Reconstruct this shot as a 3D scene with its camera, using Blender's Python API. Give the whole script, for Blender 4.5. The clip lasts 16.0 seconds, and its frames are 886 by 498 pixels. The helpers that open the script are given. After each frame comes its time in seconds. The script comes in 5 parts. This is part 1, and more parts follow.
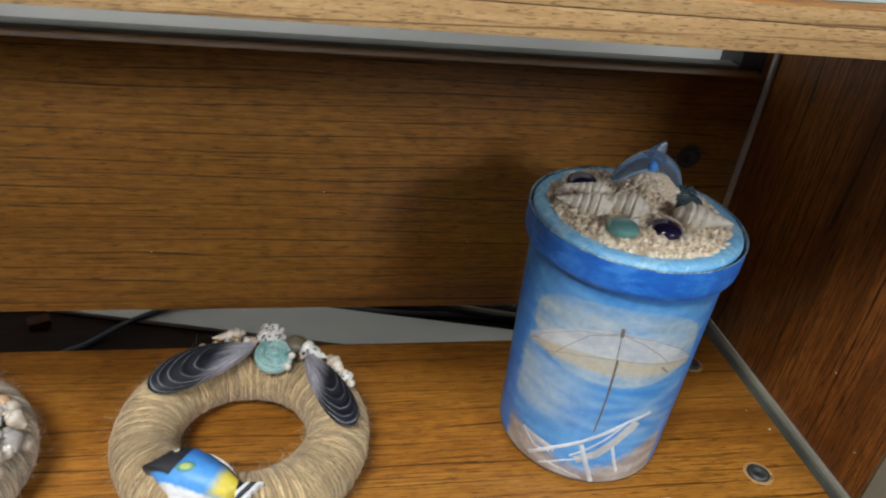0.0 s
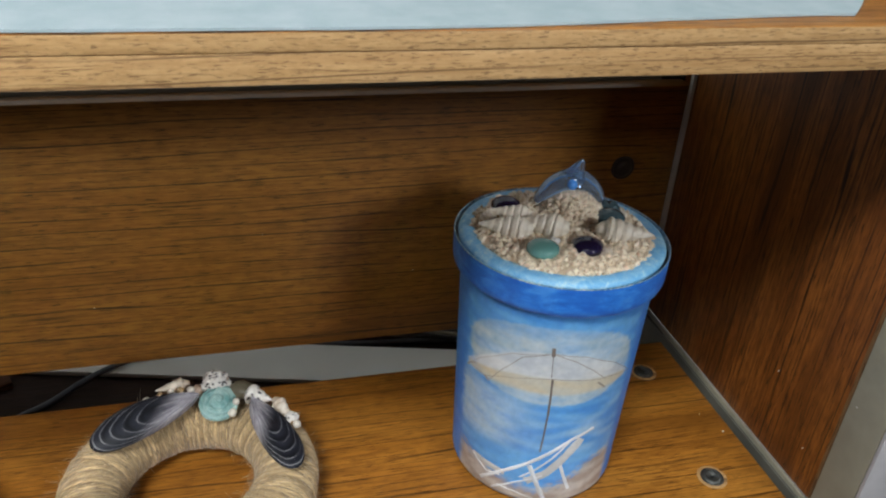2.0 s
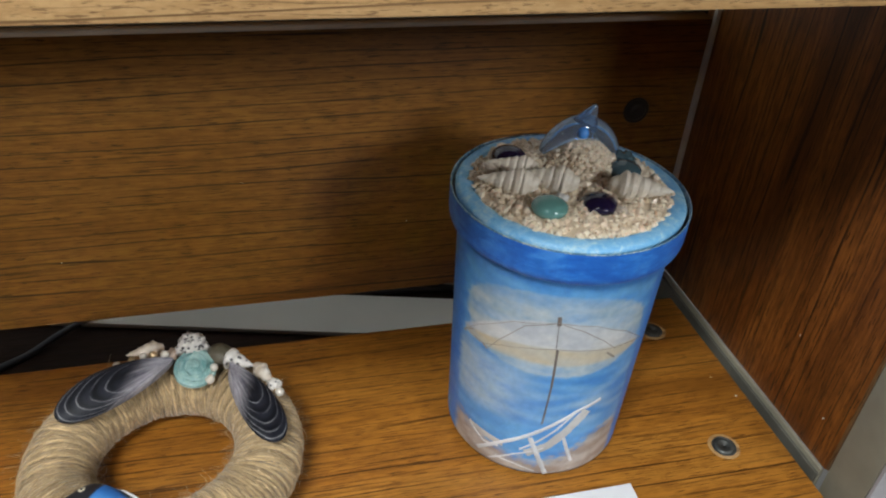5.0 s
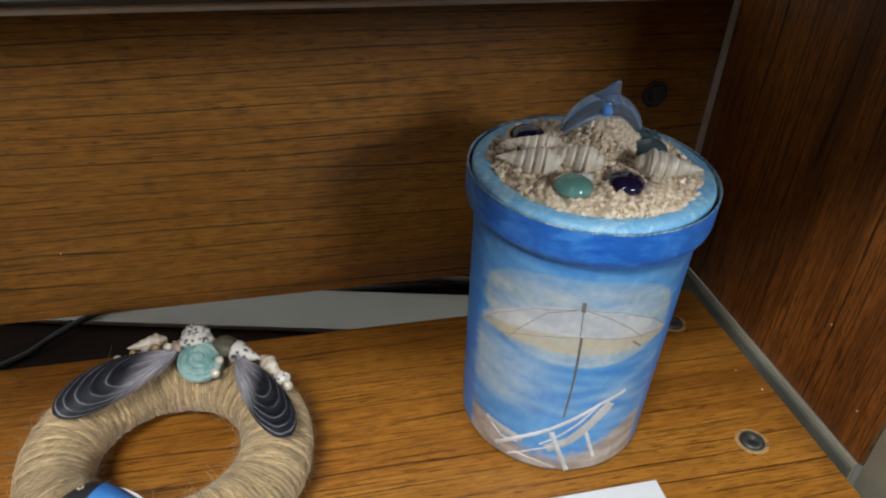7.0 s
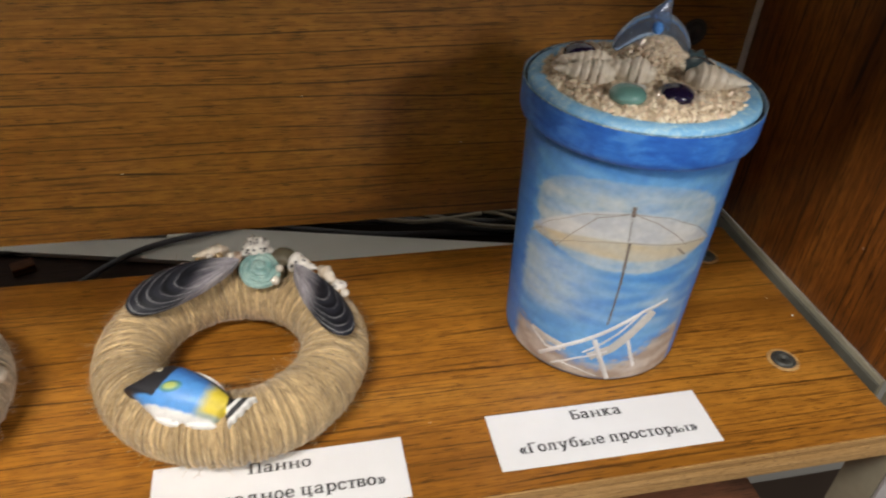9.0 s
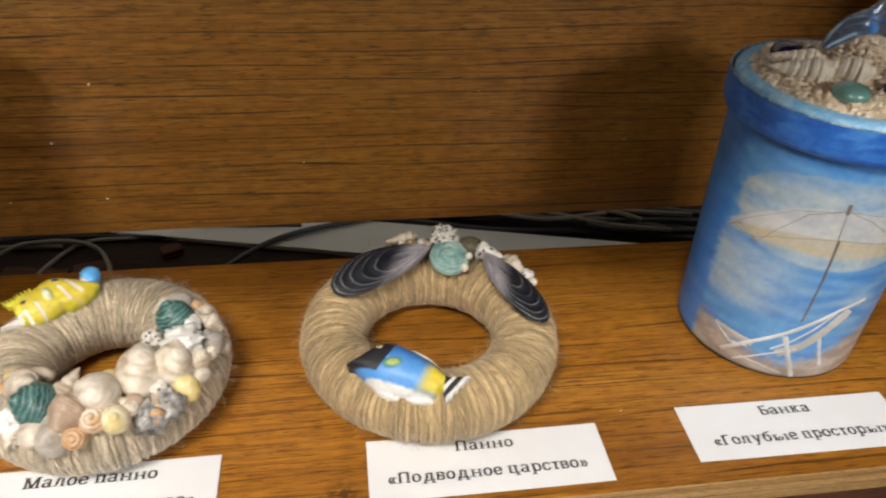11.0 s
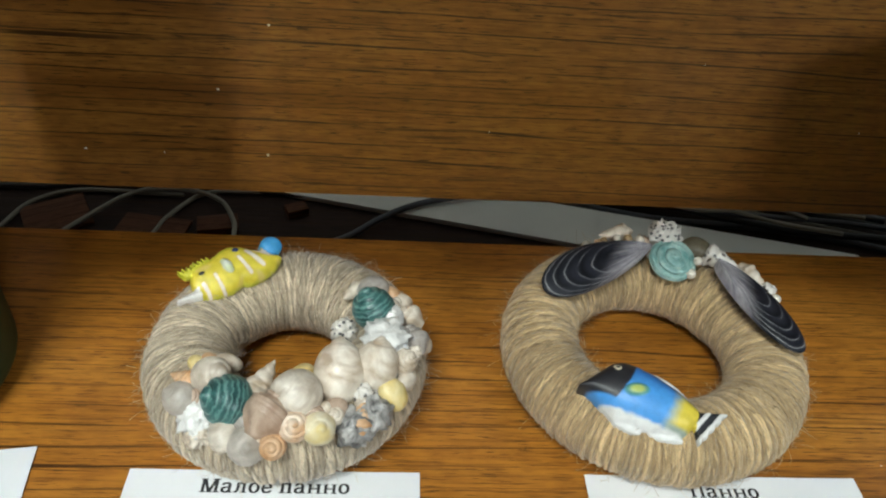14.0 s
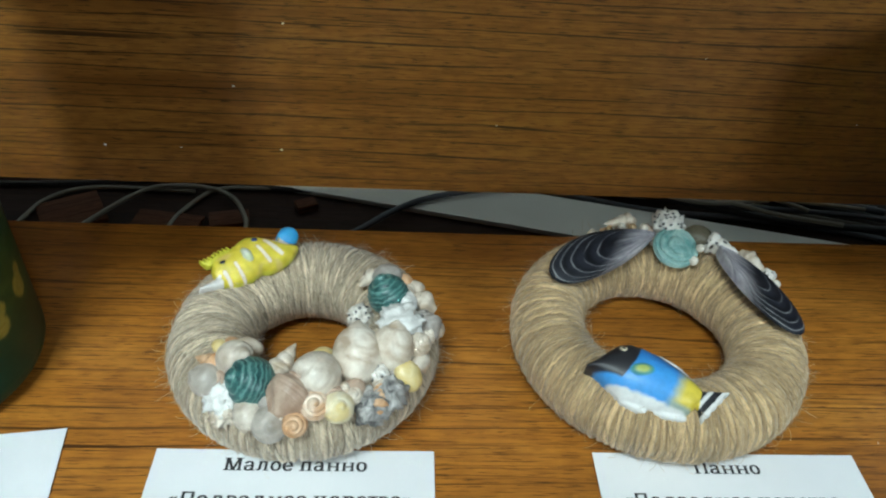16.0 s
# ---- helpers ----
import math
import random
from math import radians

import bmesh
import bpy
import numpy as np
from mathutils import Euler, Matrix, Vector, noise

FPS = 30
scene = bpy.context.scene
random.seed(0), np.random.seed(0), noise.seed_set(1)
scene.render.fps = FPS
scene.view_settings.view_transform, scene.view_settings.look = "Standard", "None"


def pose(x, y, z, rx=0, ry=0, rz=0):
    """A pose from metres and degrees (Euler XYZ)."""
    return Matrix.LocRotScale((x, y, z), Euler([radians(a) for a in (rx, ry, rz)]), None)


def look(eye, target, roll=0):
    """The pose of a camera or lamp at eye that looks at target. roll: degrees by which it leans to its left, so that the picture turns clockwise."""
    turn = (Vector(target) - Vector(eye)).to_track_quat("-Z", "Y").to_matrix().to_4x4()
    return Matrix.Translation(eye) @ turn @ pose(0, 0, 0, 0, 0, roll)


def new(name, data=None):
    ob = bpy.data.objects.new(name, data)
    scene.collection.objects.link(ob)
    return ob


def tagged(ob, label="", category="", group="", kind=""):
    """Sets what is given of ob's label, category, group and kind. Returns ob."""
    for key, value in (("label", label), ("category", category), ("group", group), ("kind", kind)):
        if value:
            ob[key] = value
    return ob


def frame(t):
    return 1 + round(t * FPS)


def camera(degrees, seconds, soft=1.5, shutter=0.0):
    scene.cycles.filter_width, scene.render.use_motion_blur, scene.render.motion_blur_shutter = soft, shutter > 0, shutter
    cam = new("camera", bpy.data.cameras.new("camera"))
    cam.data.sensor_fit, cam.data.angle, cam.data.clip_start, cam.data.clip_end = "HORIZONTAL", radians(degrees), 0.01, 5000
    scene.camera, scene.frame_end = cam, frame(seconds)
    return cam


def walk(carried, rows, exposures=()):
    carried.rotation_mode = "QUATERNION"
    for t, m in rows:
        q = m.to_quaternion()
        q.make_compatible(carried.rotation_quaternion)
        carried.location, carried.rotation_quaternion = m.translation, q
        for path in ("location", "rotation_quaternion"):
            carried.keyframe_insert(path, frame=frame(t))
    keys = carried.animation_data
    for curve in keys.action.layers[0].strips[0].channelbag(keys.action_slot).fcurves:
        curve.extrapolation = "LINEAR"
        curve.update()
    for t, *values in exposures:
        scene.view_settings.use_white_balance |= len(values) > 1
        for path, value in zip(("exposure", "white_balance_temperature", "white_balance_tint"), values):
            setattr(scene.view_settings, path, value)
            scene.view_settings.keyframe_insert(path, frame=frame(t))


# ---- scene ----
cam = camera(62.10, 16.0, 2.1, 0.5)
PATH = [
    (0, (0.2251, -0.4693, 0.3449), (0.3488, 0.0291, 0.0346), 7.45),
    (0.5, (0.2383, -0.4688, 0.3466), (0.3622, 0.0324, 0.0408), 5.11),
    (1, (0.2446, -0.4723, 0.3439), (0.3726, 0.0265, 0.0359), 4.28),
    (1.5, (0.2519, -0.4749, 0.3435), (0.3800, 0.0270, 0.0406), 3.61),
    (2, (0.2579, -0.4754, 0.3557), (0.3909, 0.0289, 0.0591), 2.98),
    (2.5, (0.2606, -0.4697, 0.3594), (0.3969, 0.0162, 0.0348), 4.29),
    (3, (0.2671, -0.4634, 0.3647), (0.4033, 0.0207, 0.0374), 3.95),
    (3.5, (0.2710, -0.4581, 0.3608), (0.4072, 0.0224, 0.0282), 4.18),
    (6, (0.2673, -0.4256, 0.3310), (0.3931, 0.0503, -0.0120), 2.91),
    (6.5, (0.2657, -0.4250, 0.3251), (0.3949, 0.0515, -0.0160), 3.22),
    (7, (0.2662, -0.4249, 0.3260), (0.3942, 0.0534, -0.0130), 3.02),
    (7.5, (0.2663, -0.4349, 0.3134), (0.3933, 0.0301, -0.0438), 3.50),
    (8, (0.2636, -0.4452, 0.3069), (0.3904, 0.0169, -0.0541), 3.20),
    (8.2, (0.2634, -0.4484, 0.3071), (0.3949, 0.0163, -0.0489), 3.51),
    (10.3, (0.1675, -0.4600, 0.3014), (0.2584, 0.0188, -0.0485), 3.61),
    (10.5, (0.1641, -0.4592, 0.3057), (0.2535, 0.0189, -0.0457), 3.40),
    (11, (0.1554, -0.4571, 0.3035), (0.2341, 0.0231, -0.0476), 2.60),
    (11.5, (0.1301, -0.4581, 0.2988), (0.1856, 0.0248, -0.0530), 2.31),
    (12, (0.0978, -0.4515, 0.2964), (0.1299, 0.0282, -0.0627), 2.90),
    (12.5, (0.0695, -0.4417, 0.2881), (0.0799, 0.0310, -0.0813), 3.64),
    (13, (0.0656, -0.4209, 0.2870), (0.0802, 0.0487, -0.0862), 4.65),
    (13.5, (0.0666, -0.3991, 0.2768), (0.0916, 0.0744, -0.0909), 4.23),
    (14, (0.0758, -0.3924, 0.2747), (0.1138, 0.0727, -0.1025), 4.89),
    (14.5, (0.0741, -0.3947, 0.2723), (0.1119, 0.0689, -0.1066), 5.21),
    (15, (0.0750, -0.3968, 0.2751), (0.1110, 0.0683, -0.1023), 4.55),
    (15.5, (0.0761, -0.4003, 0.2751), (0.1132, 0.0643, -0.1027), 4.48),
    (16, (0.0711, -0.4057, 0.2787), (0.1068, 0.0590, -0.0992), 4.33),
]
EXPOSURES = [(0.0, 0.0, 5800, 9), (3.5, -0.05, 5900, 9), (7.0, -0.08, 5920, 9), (8.0, 0.0, 6650, 13), (11.0, 0.0, 6650, 12), (12.0, -0.05, 6350, 10), (12.5, -0.07, 6150, 8), (13.5, -0.20, 6000, 4), (14.0, -0.23, 5850, 1), (14.5, -0.25, 5800, -1), (16.0, -0.23, 5350, -6)]
walk(cam, [(t, look(eye, target, roll)) for t, eye, target, roll in PATH], EXPOSURES)

# ---- light ----
world = bpy.data.worlds.new("world")
scene.world = world
world.use_nodes = True
sky = world.node_tree.nodes.new("ShaderNodeTexSky")
sky.sky_type, sky.sun_disc, sky.sun_elevation, sky.sun_rotation = "NISHITA", False, radians(35), radians(200)
world.node_tree.links.new(sky.outputs[0], world.node_tree.nodes["Background"].inputs[0])
world.node_tree.nodes["Background"].inputs[1].default_value = 0.08


def lamp(name, eye, target, sx, sy, watts, colour=(1, 1, 1), spread=180):
    data = bpy.data.lights.new(name, "AREA")
    data.shape, data.size, data.size_y, data.energy, data.color, data.spread = "RECTANGLE", sx, sy, watts, colour, radians(spread)
    ob = new(name, data)
    ob.matrix_world = look(eye, target)
    return ob


# one ceiling lamp close in front of the shelves, two far back in the room, all unseen; the left one's beam is narrowed
# to keep the right end of the shelf dim
lamp("ceiling_lamp", (-0.28, -1.06, 1.62), (-0.12, -0.60, 0), 0.6, 0.4, 36.5, (1, 0.96, 0.88))
lamp("ceiling_lamp", (-1.54, -3.45, 1.76), (-0.16, 0.0, 0.05), 0.4, 0.35, 1.0, (1, 0.97, 0.92), 20)
lamp("ceiling_lamp", (1.78, -3.35, 1.70), (0.41, -0.14, 0.1), 0.8, 0.7, 66.0, (1, 0.97, 0.92))


# ---- materials ----
class Nodes:
    def __init__(self, name):
        self.mat = bpy.data.materials.new(name)
        self.mat.use_nodes = True
        self.tree = self.mat.node_tree
        self.bsdf = self.tree.nodes["Principled BSDF"]

    def add(self, kind, **inputs):
        node = self.tree.nodes.new("ShaderNode" + kind)
        for key, value in inputs.items():
            key = key.replace("_", " ")
            if isinstance(value, bpy.types.NodeSocket):
                self.tree.links.new(value, node.inputs[key])
            else:
                node.inputs[key].default_value = value
        return node

    def link(self, a, b):
        self.tree.links.new(a, b)

    def ramp(self, fac, stops):
        node = self.tree.nodes.new("ShaderNodeValToRGB")
        self.link(fac, node.inputs[0])
        while len(node.color_ramp.elements) < len(stops):
            node.color_ramp.elements.new(0.5)
        for e, (at, c) in zip(node.color_ramp.elements, stops):
            e.position = at
            e.color = (c, c, c, 1) if isinstance(c, (int, float)) else (*c, 1)
        return node.outputs[0]

    def mix(self, fac, a, b, mode="MIX"):
        node = self.tree.nodes.new("ShaderNodeMix")
        node.data_type, node.blend_type = "RGBA", mode
        for sock, value in ((node.inputs[0], fac), (node.inputs[6], a), (node.inputs[7], b)):
            if isinstance(value, bpy.types.NodeSocket):
                self.link(value, sock)
            else:
                sock.default_value = value if isinstance(value, (int, float)) else (*value, 1)
        return node.outputs[2]

    def coords(self, scale=(1, 1, 1), kind="Object", rot=(0, 0, 0)):
        tc = self.tree.nodes.new("ShaderNodeTexCoord")
        mp = self.tree.nodes.new("ShaderNodeMapping")
        self.link(tc.outputs[kind], mp.inputs[0])
        mp.inputs["Scale"].default_value = scale
        mp.inputs["Rotation"].default_value = rot
        return mp.outputs[0]

    def noise(self, vector, scale=1.0, detail=4.0, rough=0.55, distort=0.0):
        n = self.add("TexNoise", Vector=vector, Scale=scale, Detail=detail, Roughness=rough, Distortion=distort)
        return n.outputs["Fac"]

    def bump(self, height, distance=0.001, strength=0.5):
        n = self.add("Bump", Height=height, Distance=distance, Strength=strength)
        self.link(n.outputs[0], self.bsdf.inputs["Normal"])
        return n

    def set(self, colour=None, rough=None, **more):
        for key, value in (("Base Color", colour), ("Roughness", rough), *((k.replace("_", " "), v) for k, v in more.items())):
            if value is None:
                continue
            if isinstance(value, bpy.types.NodeSocket):
                self.link(value, self.bsdf.inputs[key])
            else:
                self.bsdf.inputs[key].default_value = (*value, 1) if isinstance(value, tuple) else value
        return self.mat


def wood(name, axis, cross, dark, mid, light, rough=0.38, line=(0.03, 0.013, 0.005), coat=0.12, dashes=0.0, stain=None, pitch=0.0078, grain=1.0):
    """Lacquered teak veneer: grain runs along one axis (0 x, 2 z), dark growth lines and short pores follow one another across it."""
    m = Nodes(name)

    def along(a, b):
        s = [b, b, b]
        s[axis] = a
        return m.coords(tuple(s))

    def lines(gap, distortion, low, high, squeeze):
        s = [1.0, 1.0, 1.0]
        s[axis] = squeeze
        w = m.add("TexWave", Vector=m.coords(tuple(s)), Scale=2 * math.pi / (20 * gap), Distortion=distortion, Detail=3.0, Detail_Scale=0.9, Detail_Roughness=0.55)
        w.wave_type, w.bands_direction, w.wave_profile = "BANDS", cross, "SIN"
        return m.ramp(w.outputs["Fac"], [(low, 0.0), (high, 1.0)])
    broad = m.noise(along(1.4, 22), 1, 4, 0.55, 0.4)
    fine = m.noise(along(26, 560), 1, 4, 0.7)
    fleck = m.noise(along(75 * grain, 190 * grain), 1, 3, 0.6)
    pores = m.noise(along(70 * grain, 1300 * grain ** 0.3), 1, 2, 0.5)
    gate = m.noise(along(9, 90), 1, 3, 0.6)
    gate2 = m.noise(along(22, 110), 1, 3, 0.6)
    body = m.ramp(broad, [(0.30, dark), (0.47, mid), (0.74, light)])
    body = m.mix(m.ramp(fine, [(0.38, 0.56), (0.58, 0.0)]), body, dark)
    body = m.mix(m.ramp(fleck, [(0.36, 0.42), (0.56, 0.0)]), body, dark)
    first = m.mix(1.0, lines(pitch * 1.35, 9.0, 0.970, 0.998, 0.06), m.ramp(gate, [(0.38, 0.06), (0.54, 0.95)]), "MULTIPLY")
    second = m.mix(1.0, lines(pitch * 0.50, 8.0, 0.955, 0.998, 0.09), m.ramp(gate2, [(0.46, 0.0), (0.58, 0.78)]), "MULTIPLY")
    body = m.mix(first, body, line)
    body = m.mix(second, body, line)
    body = m.mix(m.ramp(pores, [(0.34 + dashes, 0.80), (0.41 + dashes, 0.0)]), body, line)
    # long thin dark streaks in clusters
    streak = m.noise(along(5.5, 330 * grain), 1, 3, 0.6, 0.3)
    cluster = m.noise(along(7, 34), 1, 2, 0.5)
    body = m.mix(m.mix(1.0, m.ramp(streak, [(0.33, 0.92), (0.395, 0.0)]), m.ramp(cluster, [(0.42, 0.10), (0.56, 1.0)]), "MULTIPLY"), body, line)
    if stain:
        tc = m.tree.nodes.new("ShaderNodeTexCoord")
        d = m.add("VectorMath")
        d.operation = "DISTANCE"
        m.link(tc.outputs["Object"], d.inputs[0])
        d.inputs[1].default_value = stain
        near = m.ramp(d.outputs["Value"], [(0.004, 1.0), (0.011, 0.0)])
        blot = m.ramp(m.noise(m.coords(), 230, 4, 0.6), [(0.42, 0.0), (0.52, 0.85)])
        body = m.mix(m.mix(1.0, near, blot, "MULTIPLY"), body, (0.06, 0.025, 0.008))
    m.bump(m.mix(0.5, fine, pores), 0.0004, 0.3)
    r = m.ramp(fine, [(0.3, rough + 0.12), (0.7, rough - 0.05)])
    return m.set(body, r, Coat_Weight=coat, Coat_Roughness=0.3, Specular_IOR_Level=0.3)


def plain(name, colour, rough=0.5, metal=0.0, vary=0.12, scale=60.0, bump=0.0002, coat=0.0):
    """Painted, cast or moulded surface: even colour with slight mottling, grime and relief."""
    m = Nodes(name)
    n = m.noise(m.coords(), scale, 5, 0.6)
    big = m.noise(m.coords(), scale * 0.12, 3)
    low = tuple(c * (1 - vary) for c in colour)
    high = tuple(min(1, c * (1 + vary)) for c in colour)
    body = m.mix(m.ramp(big, [(0.35, 0.0), (0.65, 1.0)]), low, high)
    body = m.mix(m.ramp(n, [(0.3, 0.35), (0.6, 0.0)]), body, low)
    if bump:
        m.bump(n, bump, 0.5)
    return m.set(body, rough, Metallic=metal, Coat_Weight=coat, Coat_Roughness=0.15)


def painted(name, rough=0.4, coat=0.15, grain=0.10, scale=220.0, gloss=0.5):
    """Hand-painted surface whose pigment is stored per vertex."""
    m = Nodes(name)
    a = m.tree.nodes.new("ShaderNodeAttribute")
    a.attribute_name = "pigment"
    n = m.noise(m.coords(), scale, 4, 0.6)
    n2 = m.noise(m.coords(), scale * 0.2, 3)
    body = m.mix(m.ramp(n, [(0.35, grain), (0.65, 0.0)]), a.outputs["Color"], (0.25, 0.25, 0.25), "MULTIPLY")
    body = m.mix(m.ramp(n2, [(0.4, 0.0), (0.7, grain)]), body, (1.0, 1.0, 1.0), "SOFT_LIGHT")
    m.bump(n, 0.0002, 0.3)
    return m.set(body, rough, Coat_Weight=coat, Coat_Roughness=0.25, Specular_IOR_Level=gloss)


def brushed(name, low, mid, high, scale=150.0, stretch=0.35, rough=0.45):
    """Acrylic laid on with a brush: strokes of three tones that run round the thing."""
    m = Nodes(name)
    strokes = m.noise(m.coords((stretch, stretch, 1)), scale * 1.6, 4, 0.6, 0.5)
    patches = m.noise(m.coords(), scale * 0.45, 4, 0.6, 0.4)
    fine = m.noise(m.coords(), scale * 6, 3, 0.6)
    body = m.ramp(strokes, [(0.32, low), (0.50, mid), (0.70, high)])
    body = m.mix(m.ramp(patches, [(0.38, 0.65), (0.55, 0.0)]), body, low)
    body = m.mix(m.ramp(patches, [(0.56, 0.0), (0.70, 0.6)]), body, high)
    body = m.mix(m.ramp(fine, [(0.30, 0.30), (0.50, 0.0)]), body, low)
    m.bump(m.mix(0.5, strokes, fine), 0.0004, 0.4)
    return m.set(body, rough, Coat_Weight=0.10, Coat_Roughness=0.25)


M_BACK = wood("teak_veneer_back", 0, "Z", (0.135, 0.052, 0.007), (0.28, 0.124, 0.020), (0.36, 0.178, 0.034), 0.36, (0.020, 0.009, 0.004))
M_SHELF = wood("teak_veneer_shelf", 0, "Y", (0.18, 0.067, 0.008), (0.40, 0.160, 0.019), (0.50, 0.228, 0.035), 0.34, (0.045, 0.016, 0.004), stain=(0.148, -0.238, 0))
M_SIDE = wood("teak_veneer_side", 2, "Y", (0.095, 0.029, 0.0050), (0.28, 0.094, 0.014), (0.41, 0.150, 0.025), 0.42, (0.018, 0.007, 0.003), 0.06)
M_LOWER = wood("teak_veneer_lower", 0, "Y", (0.16, 0.055, 0.025), (0.28, 0.11, 0.052), (0.36, 0.155, 0.075), 0.45)
# brown wood taken nearly black: the shade it lies in is in its colour
M_LEDGE = wood("shade_dark_wood", 0, "Y", (0.010, 0.005, 0.004), (0.024, 0.011, 0.008), (0.042, 0.020, 0.014), 0.8, coat=0.0)
M_EDGE = wood("veneer_edge", 0, "Z", (0.36, 0.200, 0.070), (0.49, 0.30, 0.122), (0.60, 0.40, 0.195), 0.5, (0.17, 0.092, 0.038), 0.05, 0.01, pitch=0.0060, grain=3.6)
M_GREY = plain("olive_steel_enamel", (0.29, 0.275, 0.205), 0.42, 0.0, 0.16, 160, 0.0002, 0.1)
M_STRIP = wood("brown_veneer_strip", 2, "Y", (0.13, 0.065, 0.025), (0.22, 0.125, 0.052), (0.30, 0.18, 0.080), 0.5)
M_STEEL = plain("grey_steel_face", (0.44, 0.43, 0.44), 0.45, 0.15, 0.18, 120, 0.0002, 0.05)
M_OLIVE = plain("olive_grey_trim", (0.115, 0.112, 0.090), 0.5, 0.0, 0.25, 160, 0.0001)
M_TRIM = plain("pale_grey_trim", (0.60, 0.60, 0.57), 0.45, 0.0, 0.12, 160, 0.0001)
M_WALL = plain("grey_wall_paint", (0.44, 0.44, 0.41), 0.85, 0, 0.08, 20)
# very dark room tones keep bounced light out of the shelf niche
M_ROOM = plain("dimmed_wall_paint", (0.075, 0.072, 0.066), 0.85, 0, 0.06, 6)
M_CEIL = plain("dimmed_ceiling_paint", (0.13, 0.13, 0.125), 0.9, 0, 0.04, 6)
M_LINO = plain("dimmed_brown_lino", (0.07, 0.045, 0.032), 0.5, 0, 0.2, 12)
M_PAPER = plain("white_paper", (0.77, 0.78, 0.80), 0.75, 0, 0.03, 120, 0.00005)
M_INK = plain("black_toner", (0.020, 0.020, 0.023), 0.55, 0, 0.1, 100, 0)
M_TRUNK = plain("off_white_plastic", (0.80, 0.80, 0.77), 0.45, 0, 0.06, 30)
M_DARK = plain("black_plastic", (0.02, 0.019, 0.02), 0.45, 0, 0.2, 120)
M_SCREW = plain("oxidised_zinc", (0.085, 0.088, 0.08), 0.45, 0.5, 0.35, 400, 0.0002)
M_CABLE = plain("grey_cable_sheath", (0.22, 0.20, 0.16), 0.5, 0, 0.15, 150)
M_CABLE2 = plain("dark_blue_cable_sheath", (0.065, 0.07, 0.085), 0.45, 0, 0.15, 150)


# ---- mesh helpers ----
def finish(bm, smooth=True, auto=35):
    for f in bm.faces:
        f.smooth = smooth
    if smooth:
        lim = radians(auto)
        for e in bm.edges:
            if len(e.link_faces) == 2 and e.calc_face_angle(0) > lim:
                e.smooth = False


def part(name, bm, material, parent=None, label="", smooth=True, auto=35, at=None):
    finish(bm, smooth, auto)
    me = bpy.data.meshes.new(name)
    bm.to_mesh(me)
    bm.free()
    for mt in (material if isinstance(material, (list, tuple)) else [material]):
        me.materials.append(mt)
    ob = new(name, me)
    if parent:
        ob.parent = parent
    if at is not None:
        ob.matrix_basis = at
    if label:
        ob["label"] = label
    return ob


def thing(name, label, category, at=None, group="", kind=""):
    ob = new(name)
    ob.empty_display_size = 0.02
    if at is not None:
        ob.matrix_basis = at
    return tagged(ob, label, category, group, kind)


def box(bm, x0, x1, y0, y1, z0, z1, bevel=0.0, seg=2, m=None):
    ret = bmesh.ops.create_cube(bm, size=1.0)
    vs = ret["verts"]
    bmesh.ops.scale(bm, vec=(x1 - x0, y1 - y0, z1 - z0), verts=vs)
    bmesh.ops.translate(bm, vec=((x0 + x1) / 2, (y0 + y1) / 2, (z0 + z1) / 2), verts=vs)
    if bevel:
        es = list({e for v in vs for e in v.link_edges})
        r = bmesh.ops.bevel(bm, geom=es, offset=bevel, segments=seg, profile=0.6, affect="EDGES")
        vs = list({v for f in r["faces"] for v in f.verts} | {v for v in vs if v.is_valid})
    if m is not None:
        bmesh.ops.transform(bm, matrix=m, verts=[v for v in vs if v.is_valid])
    return bm


def boxed(name, dims, material, parent=None, label="", bevel=0.001, at=None):
    return part(name, box(bmesh.new(), *dims, bevel), material, parent, label, at=at)


def lathe(bm, profile, n=96, cap=True):
    rings = []
    for r, z in profile:
        rings.append([bm.verts.new((r * math.cos(2 * math.pi * i / n), r * math.sin(2 * math.pi * i / n), z)) for i in range(n)])
    for a, b in zip(rings, rings[1:]):
        for i in range(n):
            j = (i + 1) % n
            bm.faces.new((a[i], a[j], b[j], b[i]))
    if cap:
        bm.faces.new(rings[0][::-1])
        bm.faces.new(rings[-1])
    return bm


def tube(bm, pts, radius, sides=8, closed=False, taper=None):
    """A round tube along points."""
    pts = [Vector(p) for p in pts]
    n = len(pts)
    rings = []
    up = None
    for i, p in enumerate(pts):
        a = pts[(i - 1) % n] if closed or i else p
        b = pts[(i + 1) % n] if closed or i < n - 1 else p
        t = (b - a).normalized()
        if up is None:
            up = t.orthogonal().normalized()
        up = (up - t * up.dot(t)).normalized()
        side = t.cross(up)
        r = radius * (taper(i / max(1, n - 1)) if taper else 1)
        rings.append([bm.verts.new(p + (up * math.cos(2 * math.pi * k / sides) + side * math.sin(2 * math.pi * k / sides)) * r) for k in range(sides)])
    pairs = list(zip(rings, rings[1:])) + ([(rings[-1], rings[0])] if closed else [])
    for a, b in pairs:
        for k in range(sides):
            j = (k + 1) % sides
            bm.faces.new((a[k], a[j], b[j], b[k]))
    if not closed:
        bm.faces.new(rings[0][::-1])
        bm.faces.new(rings[-1])
    return bm


